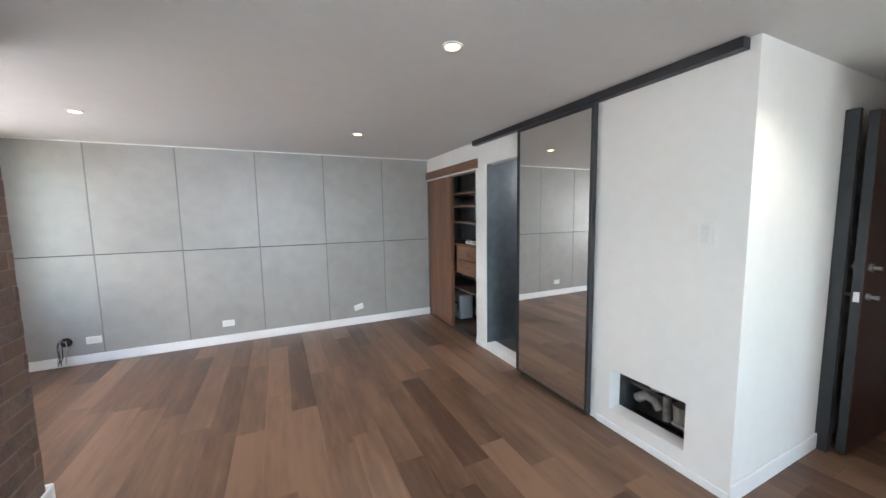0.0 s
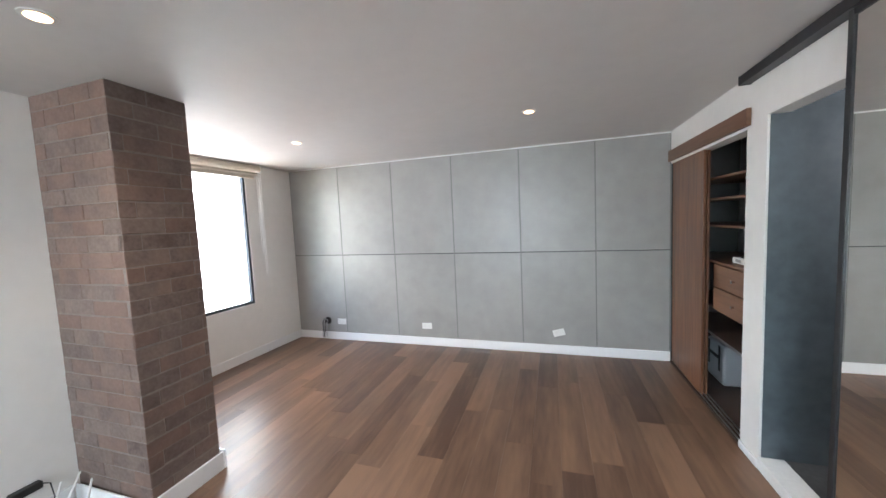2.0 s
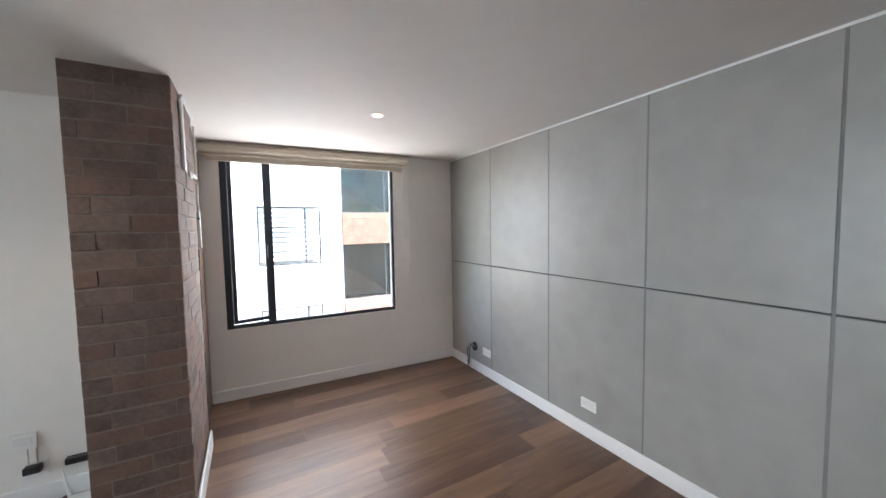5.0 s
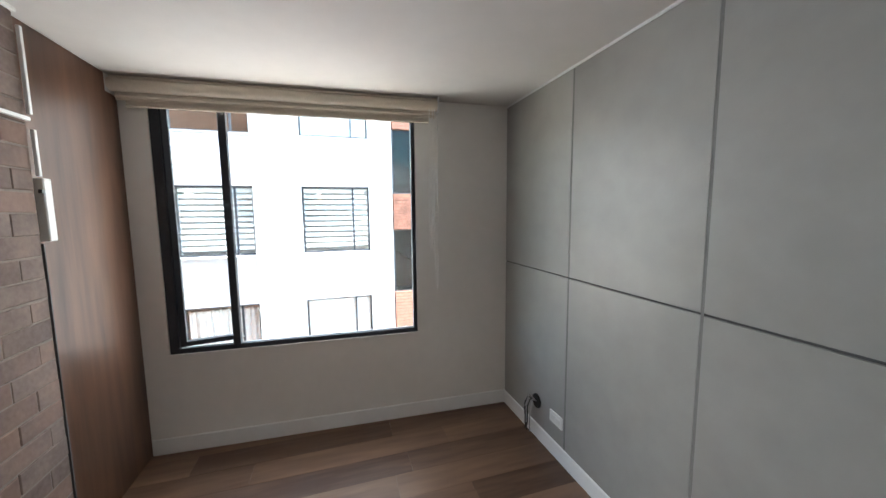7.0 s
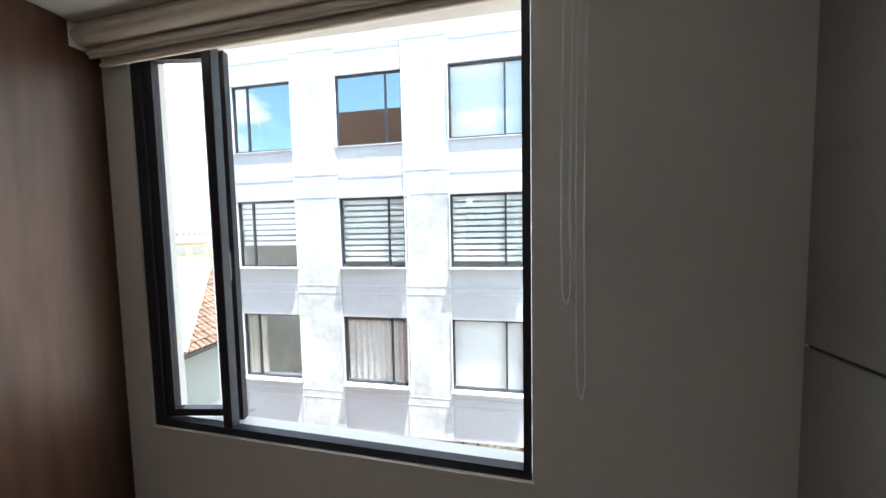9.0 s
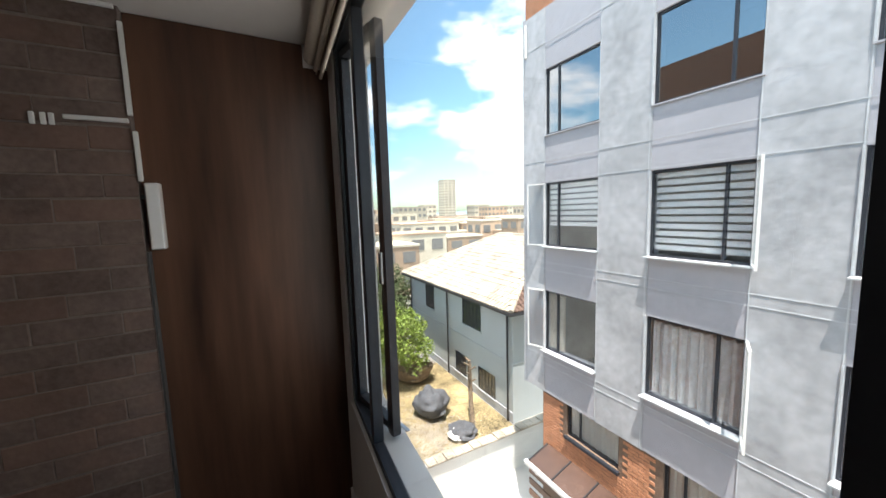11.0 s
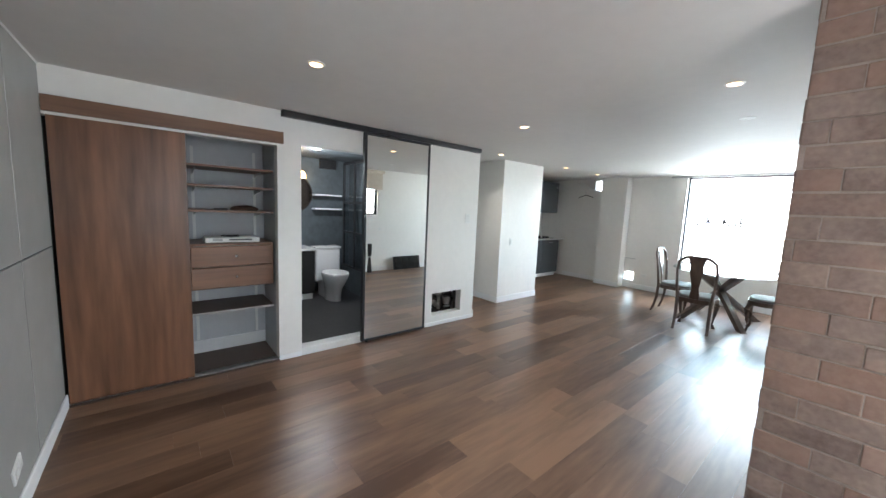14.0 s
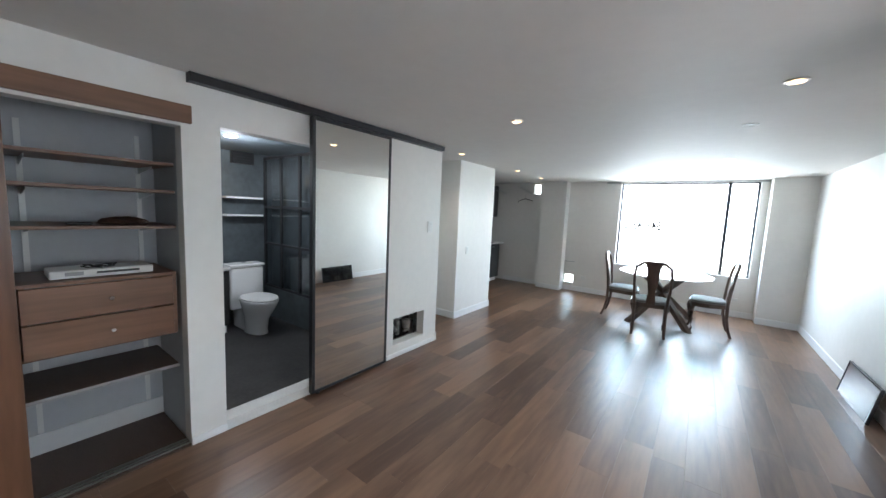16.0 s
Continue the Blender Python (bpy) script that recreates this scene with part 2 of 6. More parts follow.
M_BATH = material("grey_microcement", (0.088, 0.102, 0.112), 0.4, spread=0.18, scale=2.2, fine=12, bump=0.1)
M_BATHFLOOR = material("dark_tile", (0.06, 0.058, 0.058), 0.35, spread=0.25, scale=4)
M_PORC = material("white_porcelain", (0.82, 0.82, 0.82), 0.12, spread=0.01)
M_PLASTIC = material("white_plastic", (0.75, 0.75, 0.73), 0.35, spread=0.02)
M_BLACKPL = material("black_plastic", (0.02, 0.02, 0.02), 0.4, spread=0.1)
M_CHROME = material("chrome", (0.7, 0.7, 0.72), 0.15, metal=1.0, spread=0.02)
M_STEEL = material("brushed_steel", (0.45, 0.45, 0.45), 0.35, metal=1.0, spread=0.05)
M_BLIND = material("blind_fabric", (0.62, 0.55, 0.46), 0.85, spread=0.04, scale=10, bump=0.2, bump_scale=300)
M_DOOR = material("dark_red_wood_door", (0.05, 0.018, 0.014), 0.35, spread=0.3, scale=2, stretch=(8, 8, 0.6))
M_FACADE = material("grey_stucco", (0.415, 0.430, 0.450), 0.75, spread=0.15, scale=1.1, fine=7, bump=0.6, bump_scale=4.5, relief=0.018)
M_SPANDREL = material("smooth_grey_render", (0.400, 0.405, 0.440), 0.8, spread=0.06, scale=0.9, fine=9, bump=0.3, bump_scale=12)
M_OBRICK = material("orange_brick", (0.44, 0.205, 0.110), 0.85, spread=0.2, scale=6, per=0.3)
M_OMORTAR = material("brown_mortar", (0.20, 0.135, 0.095), 0.95, spread=0.15, scale=8)
M_GLASS = glassy("window_glass")
M_MIRROR = material("mirror", (0.80, 0.79, 0.76), 0.015, metal=1.0, spread=0.0)
M_MIRROR.node_tree.nodes["Principled BSDF"].inputs["Roughness"].links and M_MIRROR.node_tree.links.remove(M_MIRROR.node_tree.nodes["Principled BSDF"].inputs["Roughness"].links[0])
M_MIRROR.node_tree.nodes["Principled BSDF"].inputs["Roughness"].default_value = 0.0
# mirror glass whose colour holds the reflection of the dark bathroom
M_MIRROR_DARK = material("mirror_dark_reflection", (0.10, 0.085, 0.075), 0.08, metal=1.0, spread=0.05)
M_LAMP = glowing("lamp_warm", (1.0, 0.62, 0.30), 0.45)

M_GRAYCAB = material("grey_cabinet", (0.085, 0.095, 0.105), 0.4, spread=0.06, scale=3)
M_DARKWOOD = material("dark_stained_wood", (0.110, 0.074, 0.058), 0.32, spread=0.2, scale=5, stretch=(3, 3, 1), per=0.1)
M_CUSHION = material("grey_upholstery", (0.22, 0.21, 0.205), 0.85, spread=0.06, scale=12, bump=0.4, bump_scale=200)
M_SHELF = material("dark_laminate", (0.07, 0.045, 0.035), 0.5, spread=0.15, scale=4, stretch=(1, 6, 1))
M_CLOSETBACK = material("closet_white", (0.52, 0.53, 0.55), 0.6, spread=0.03, scale=2)
M_CABLE = material("black_cable", (0.015, 0.015, 0.015), 0.5)
M_GREYCABLE = material("grey_cable", (0.35, 0.35, 0.36), 0.5)
M_BROWN = material("brown_cloth", (0.07, 0.035, 0.02), 0.9, spread=0.3, scale=20, bump=0.5)
M_DARKDOOR = material("dark_grey_door_metal", (0.035, 0.04, 0.045), 0.45, spread=0.1)
M_GLASSTOP = glassy("table_glass", (0.82, 0.90, 0.88), 0.10)
M_BLACKGLASS = material("black_glass", (0.02, 0.02, 0.022), 0.04, spread=0.0, spec=1.0, coat=1.0)
M_BULB = glowing("amber_bulb", (1.0, 0.58, 0.16), 0.9)
M_BATHLAMP = glowing("cool_lamp", (1.0, 0.97, 0.92), 2.5)
M_TEXT = material("lettering_grey", (0.05, 0.05, 0.05), 0.8, spec=0.1)
M_HOUSE = material("house_white_render", (0.42, 0.45, 0.45), 0.85, spread=0.05, scale=0.7, bump=0.3, bump_scale=8)
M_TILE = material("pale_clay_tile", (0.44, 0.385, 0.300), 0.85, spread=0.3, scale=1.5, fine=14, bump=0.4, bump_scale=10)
# darker brown tile for the roof body and the north slope
M_TILE_BROWN = material("dark_brown_tile", (0.16, 0.10, 0.075), 0.9, spread=0.3, scale=1.5, fine=14, bump=0.4)
M_GRASS = material("lawn", (0.085, 0.12, 0.035), 0.95, spread=0.5, scale=0.8, fine=12, bump=0.8, bump_scale=20, tint=(0.30, 0.235, 0.12))
M_LEAF = material("leaf_green", (0.09, 0.17, 0.02), 0.7, spread=0.35, scale=2, tint=(0.22, 0.30, 0.05))
M_LEAF2 = material("leaf_olive", (0.07, 0.10, 0.035), 0.75, spread=0.35, scale=2)
M_BARK = material("bark", (0.20, 0.15, 0.10), 0.95, spread=0.3, scale=8, bump=0.8)
M_TARP = material("grey_tarpaulin", (0.09, 0.093, 0.10), 0.75, spread=0.2, scale=3, bump=0.3, bump_scale=8)
M_CITY = material("far_render", (0.58, 0.53, 0.42), 0.9, spread=0.1, scale=0.1, per=0.5)
M_CITYRED = material("far_brick", (0.46, 0.34, 0.24), 0.9, spread=0.15, scale=0.1, per=0.4)
M_CITYWIN = material("far_window", (0.20, 0.20, 0.19), 0.3, spread=0.1)
M_GROUND = material("town_ground", (0.26, 0.25, 0.22), 0.95, spread=0.25, scale=0.05, fine=0.8)
M_PALEWALL = material("white_yard_wall", (0.75, 0.74, 0.70), 0.85, spread=0.05, scale=1.5)
M_SILL = material("pale_sill", (0.70, 0.70, 0.68), 0.6, spread=0.04)
# near-black colour that holds the shade of the rooms behind the windows
M_ROOM_SHADE = material("room_shade", (0.05, 0.05, 0.055), 0.8)
M_CURTAIN = material("floral_curtain", (0.90, 0.82, 0.76), 0.9, spread=0.16, scale=12, fine=30)
M_CURTAIN2 = material("beige_curtain", (0.72, 0.66, 0.58), 0.9, spread=0.06)
M_SLAT = material("blind_slat", (0.93, 0.93, 0.92), 0.6, spread=0.02)
M_WINGLASS = glassy("facade_glass", (0.93, 0.95, 0.96), 0.08)
M_CANOPY = material("brown_polycarbonate", (0.10, 0.06, 0.045), 0.25, spread=0.15, scale=2)
M_PIPE = material("dirty_white_pipe", (0.27, 0.255, 0.235), 0.6, spread=0.34, scale=14)
M_CAVITY = material("rough_dark_cavity", (0.05, 0.047, 0.045), 0.95, spread=0.4, scale=14, bump=0.8)
M_AMBERMET = material("dark_bronze", (0.05, 0.04, 0.035), 0.4, metal=0.6)

# ---- structure of the flat ----
H = 2.28
XE, YP = 4.50, 7.00
XW, XW2 = -0.02, 0.72
YS = -1.20
WT = 0.15
flat("subfloor", B(-0.34, -1.4, -0.2, 8.2, 7.2, -0.013), M_GAP)
flat("ceiling", B(-0.34, -1.4, H, 8.3, 7.2, H + 0.2), M_CEIL, "plain off-white painted ceiling")
flat("wall_north", B(-0.2, YP + 0.014, -0.01, 6.9, YP + 0.2, H), M_GAP, "wall behind the cement boards")
WY0, WY1, WZ0, WZ1 = 4.737, 6.305, 0.640, 2.225
# the window wall stands slightly out of square, turned about the corner of the cement boards
SKEW = T((0.010, 7.0, 0)) @ pose(0, 0, 0, 0, 0, -2.9) @ T((-XW, -7.0, 0))
w = bmesh.new()
box(w, XW - WT, 4.3, -0.01, XW, WY0, H)
box(w, XW - WT, WY1, -0.01, XW, YP + 0.014, H)
box(w, XW - WT, WY0, -0.01, XW, WY1, WZ0)
box(w, XW - WT, WY0, WZ1, XW, WY1, H)
skewed = [flat("wall_window", w, M_WALL, "off-white plastered wall round the window")]
AY0, AY1, AZ0, AZ1 = 2.60, 3.45, 1.28, 2.14
w = bmesh.new()
box(w, XW2 - 0.2, YS - 0.2, -0.01, XW2, AY0, H)
box(w, XW2 - 0.2, AY1, -0.01, XW2, 4.25, H)
box(w, XW2 - 0.2, AY0, -0.01, XW2, AY1, AZ0)
box(w, XW2 - 0.2, AY0, AZ1, XW2, AY1, H)
flat("wall_west", w, M_WALL, "white plastered wall with a small high window")
flat("wall_behind_panel", B(XW - WT - 0.14, 4.2, -0.01, 0.52, 4.55, H), M_WALL)
SX0, SX1, SZ0, SZ1 = 1.33, 3.36, 0.66, 2.255
HX0, HX1, HZ0, HZ1 = 4.13, 4.33, 0.16, 0.34
KX0, KX1, KZ0, KZ1 = 4.98, 5.13, 2.03, 2.245
w = bmesh.new()
box(w, XW2, YS - 0.2, -0.01, SX0, YS, H)
box(w, SX1, YS - 0.2, -0.01, HX0, YS, H)
box(w, HX0, YS - 0.2, -0.01, HX1, YS, HZ0)
box(w, HX0, YS - 0.2, HZ1, HX1, YS, H)
box(w, HX1, YS - 0.2, -0.01, KX0, YS, H)
box(w, KX0, YS - 0.2, -0.01, KX1, YS, KZ0)
box(w, KX0, YS - 0.2, KZ1, KX1, YS, H)
box(w, KX1, YS - 0.2, -0.01, 8.2, YS, H)
box(w, SX0, YS - 0.2, -0.01, SX1, YS, SZ0)
box(w, SX0, YS - 0.2, SZ1, SX1, YS, H)
flat("wall_south", w, M_WALL, "white plastered wall round the big window")
flat("pilaster_west", B(XW2, YS, -0.01, 1.22, -0.93, H), M_WALL)
flat("pilaster_east", B(4.34, YS, -0.01, 4.86, -0.97, H), M_WALL)
w = bmesh.new()
box(w, XE, 5.415, -0.01, XE + 0.1, 5.62, H)
box(w, XE, 5.62, 1.975, XE + 0.1, YP + 0.014, H)
box(w, XE, 4.60, 2.01, XE + 0.1, 5.415, H)
box(w, XE, 3.83, -0.01, XE + 0.1, 4.60, H)
box(w, XE, 3.11, -0.01, XE + 0.1, 3.34, H)
box(w, XE, 3.34, 0.42, XE + 0.1, 3.83, H)
box(w, XE, 3.34, -0.01, XE + 0.1, 3.83, 0.135)
box(w, XE + 0.1, 3.11, -0.01, 6.9, 3.21, H)
flat("wall_east", w, M_WALL, "white plastered wall with closet, bathroom and niche openings")
flat("wall_box", B(4.82, 1.24, -0.01, 6.9, 2.25, H), M_WALL, "white plastered box between hall and kitchen")
flat("wall_far_east", B(7.0, -1.4, -0.01, 7.1, 7.2, H), M_WALL)
# closet recess
w = bmesh.new()
box(w, 5.06, 5.55, -0.01, 5.10, 7.01, H)
box(w, XE + 0.1, 5.56, -0.01, 5.06, 5.615, H)
flat("closet_recess", w, M_CLOSETBACK)
flat("closet_floor", B(XE + 0.0, 5.62, -0.009, 5.06, 7.0, 0.012), M_SHELF)
flat("closet_baseboard", B(5.045, 5.62, 0.012, 5.06, 7.0, 0.13), M_TRIM)
# bathroom
w = bmesh.new()
box(w, XE + 0.1, 5.42, -0.01, 6.8, 5.50, H)
box(w, 6.72, 3.95, -0.01, 6.8, 5.42, H)
box(w, XE + 0.1, 3.87, -0.01, 6.72, 3.95, H)
box(w, XE + 0.1, 3.95, 2.18, 6.72, 5.42, 2.20)
flat("bath_walls", w, M_BATH, "dark grey microcement bathroom walls")
flat("bath_jamb_lining", B(XE + 0.012, 5.411, 0.073, XE + 0.1, 5.4148, 2.009), M_BATH)
flat("bath_floor", B(XE + 0.01, 3.95, -0.005, 6.72, 5.42, 0.065), M_BATHFLOOR, "dark tiled bathroom floor")
flat("bath_threshold", B(XE - 0.004, 4.60, -0.005, XE + 0.12, 5.415, 0.072), M_SILL, "white stone threshold")
# niche cavity
flat("niche_cavity", box(box(box(bmesh.new(), XE + 0.1, 3.25, 0.06, XE + 0.16, 3.34, 0.5), XE + 0.1, 3.83, 0.06, XE + 0.16, 3.87, 0.5), XE + 0.30, 3.25, 0.05, XE + 0.34, 3.87, 0.55), M_CAVITY)
flat("wood_panel", B(XW - 0.12, 4.555, 0.0, 0.605, 4.60, H - 0.004), M_WALNUT, "brown wood laminate panel beside the column")

# baseboards
def baseboard(x0, y0, x1, y1, h=0.105):
    bm = B(x0, y0, 0.0, x1, y1, h, bevel=0.004)
    return flat("baseboard", bm, M_TRIM)


baseboard(XW + 0.045, YP - 0.014, XE, YP - 0.001, 0.10)
skewed.append(baseboard(XW + 0.001, 4.602, XW + 0.014, YP - 0.001))
baseboard(0.612, 4.644, 1.352, 4.658, 0.125)
baseboard(1.336, 4.233, 1.350, 4.643, 0.115)
baseboard(XW2, 4.219, 1.350, 4.232, 0.105)
baseboard(XW2 + 0.001, -0.93, XW2 + 0.014, 4.21, 0.11)
baseboard(1.221, YS + 0.001, 4.339, YS + 0.014, 0.10)
baseboard(XW2 + 0.015, -0.929, 1.221, -0.917, 0.10)
baseboard(4.339, -0.969, 4.861, -0.957, 0.10)
baseboard(4.862, YS + 0.001, 5.78, YS + 0.014, 0.10)
baseboard(4.807, 1.228, 4.819, 2.262, 0.10)
baseboard(4.807, 2.251, 6.9, 2.263, 0.10)
baseboard(4.488, 3.097, 5.5, 3.109, 0.10)
baseboard(4.488, 3.11, 4.4995, 3.93, 0.05)
baseboard(4.488, 5.415, 4.4995, 5.62, 0.05)

# cement board wall
M_JOINTFILL = material("joint_filler_grey", (0.20, 0.20, 0.195), 0.8)
xs = [XW, 0.76, 1.51, 2.28, 3.05, 3.82, XE]
pw = flat("wall_panels", B(XW, YP + 0.010, 0.0, XE, YP + 0.0135, H - 0.001), M_GAP, "grey cement board cladding")
for a, b in zip(xs, xs[1:]):
    part("joint_filler", B(b - 0.0058, YP + 0.0015, 0.02, b + 0.0058, YP + 0.0098, H - 0.012), M_JOINTFILL, pw, "grey joint filler")
    part("cement_board", B(a + 0.006, YP, 0.02, b - 0.006, YP + 0.010, 1.129, bevel=0.0015), M_PANEL, pw)
    part("cement_board", B(a + 0.006, YP, 1.139, b - 0.006, YP + 0.010, H - 0.012, bevel=0.0015), M_PANEL, pw)
flat("trim_ceiling", B(XW, YP - 0.004, H - 0.012, XE, YP + 0.01, H - 0.0005), M_TRIM)


# ---- closet ----
def closet():
    t = thing("closet_header", XE, 6.3, 2.0, "brown wood pelmet board over the closet", "pelmet")
    part("board", B(XE - 0.028, 5.572, 1.992, XE - 0.002, 6.996, 2.092, bevel=0.002), M_WALNUT_H, t)
    t = thing("closet_door", XE + 0.03, 6.64, 0.01, "brown wood laminate sliding closet door with a small steel pull", "sliding door")
    part("leaf", B(XE + 0.012, 6.27, 0.012, XE + 0.032, 6.985, 1.99, bevel=0.002), M_CLOSETDOOR, t)
    part("pull", lathe(bmesh.new(), [(0.014, 0), (0.014, 0.004), (0.010, 0.006)], (0, 0, 0)), M_CHROME, t)
    t.children[-1].matrix_basis = T((-0.02, 0.29, 1.13)) @ pose(0, 0, 0, 0, -90, 0)
    part("edge_pull", lathe(bmesh.new(), [(0.011, 0), (0.011, 0.004)], (0, 0, 0)), M_CHROME, t)
    t.children[-1].matrix_basis = T((-0.02, -0.33, 0.06)) @ pose(0, 0, 0, 0, -90, 0)
    t = thing("closet_door", XE + 0.065, 6.64, 0.01, "second brown sliding closet door behind the front one", "sliding door")
    part("leaf", B(XE + 0.045, 6.29, 0.012, XE + 0.065, 6.99, 1.99, bevel=0.002), M_CLOSETDOOR, t)
    t = thing("closet_rail", XE + 0.04, 6.3, 0.0, "aluminium double floor rail of the sliding doors", "rail")
    for k in (0.012, 0.040, 0.066):
        part("track", B(XE + k, 5.622, 0.0121, XE + k + 0.006, 6.99, 0.022), M_STEEL, t)
    for z, th in ((1.745, 0.018), (1.585, 0.018), (1.375, 0.018)):
        t = thing("closet_shelf", 4.82, 6.3, z, "brown laminate closet shelf on white wall brackets", "shelf", "closet shelves")
        part("board", B(4.60, 5.632, z, 5.04, 6.98, z + th, bevel=0.002), M_WALNUT_H, t)
        for y in (5.70, 6.20):
            part("bracket", slab(bmesh.new(), [(0, 0), (0.30, 0), (0.30, -0.012), (0.02, -0.04), (0, -0.04)], 0.004, T((5.05, y, z - 0.001)) @ Matrix(((-1, 0, 0, 0), (0, 0, 1, 0), (0, 1, 0, 0), (0, 0, 0, 1)))), M_PLASTIC, t)
    for y in (5.70, 6.20):
        t = thing("shelf_standard", 5.05, y, 0.2, "white slotted wall upright for shelf brackets", "shelf upright", "closet uprights")
        part("channel", B(5.048, y - 0.012, 0.14, 5.059, y + 0.012, 1.95), M_PLASTIC, t)
    t = thing("drawer_unit", 4.82, 6.0, 0.72, "brown wood two-drawer unit with small round knobs", "drawer unit")
    part("carcass", box(box(box(box(bmesh.new(), 4.60, 5.64, 1.092, 5.04, 6.98, 1.11), 4.60, 5.64, 0.735, 5.04, 5.658, 1.092), 4.60, 6.24, 0.735, 5.04, 6.258, 1.092), 4.615, 5.64, 0.72, 5.04, 6.98, 0.735), M_WALNUT_H, t)
    for z0, z1 in ((0.915, 1.088), (0.735, 0.908)):
        d = part("drawer_front", B(4.585, 5.662, z0, 4.60, 6.262, z1, bevel=0.002), M_WALNUT_H, t)
        zc = (z0 + z1) / 2
        part("knob", cyl(bmesh.new(), (4.585, 5.94, zc), (4.566, 5.94, zc), 0.007, 0.010, 12), M_CHROME, d, "small steel knob")
    t = thing("closet_shelf", 4.82, 6.3, 0.51, "deep dark laminate lower closet shelf", "shelf")
    part("board", B(4.60, 5.64, 0.505, 5.04, 6.98, 0.525, bevel=0.002), M_SHELF, t)
    part("edge_strip", B(4.596, 5.64, 0.506, 4.5995, 6.98, 0.524), M_STEEL, t, "pale edging strip")
    # media player
    t = thing("media_player", 4.75, 5.94, 1.11, "slim white media player with tangled black leads on top", "media player")
    part("case", B(4.66, 5.735, 1.1125, 4.86, 6.155, 1.155, bevel=0.006, seg=2), M_PLASTIC, t)
    part("front_slot", B(4.657, 5.80, 1.130, 4.6595, 5.98, 1.142), M_BLACKPL, t, "black disc slot")
    part("front_buttons", B(4.657, 6.03, 1.126, 4.6595, 6.10, 1.146), M_GREYCABLE, t)
    r = random.Random(3)
    pts = [(4.70 + 0.05 * math.sin(i * 1.3), 5.90 + 0.006 * i + 0.03 * math.sin(i * 2.1), 1.160 + 0.012 * abs(math.sin(i * 0.9))) for i in range(22)]
    part("lead", tube(bmesh.new(), pts, 0.0028, 6), M_CABLE, t, smooth=True)
    t = thing("folded_cloth", 4.76, 5.84, 1.393, "crumpled dark brown cloth on the closet shelf", "cloth")
    bm = bmesh.new()
    bmesh.ops.create_icosphere(bm, subdivisions=3, radius=1)
    for v in bm.verts:
        n = 1 + 0.25 * noise.noise(v.co * 2.3)
        v.co = Vector((v.co.x * 0.07 * n + 4.76, v.co.y * 0.11 * n + 5.84, max(0, v.co.z * 0.030 * n + 0.014) + 1.3935))
    part("cloth", bm, M_BROWN, t, smooth=True)
    t = thing("remote_control", 4.70, 6.03, 1.393, "small black remote control on the shelf", "remote control")
    part("body", B(4.68, 5.98, 1.3935, 4.72, 6.08, 1.408, bevel=0.004), M_BLACKPL, t)
    t = thing("shopping_bag", 4.84, 6.62, 0.012, "white paper bag with a black frame pattern in the closet", "bag")
    part("body", B(4.74, 6.46, 0.0125, 4.94, 6.78, 0.36, bevel=0.02, seg=2), M_CLOSETBACK, t)
    for y in (6.52, 6.72):
        part("stripe", B(4.737, y, 0.12, 4.7395, y + 0.03, 0.34), M_BLACKPL, t, "black printed stripe")
    part("stripe", B(4.737, 6.55, 0.22, 4.7395, 6.72, 0.25), M_BLACKPL, t)


closet()


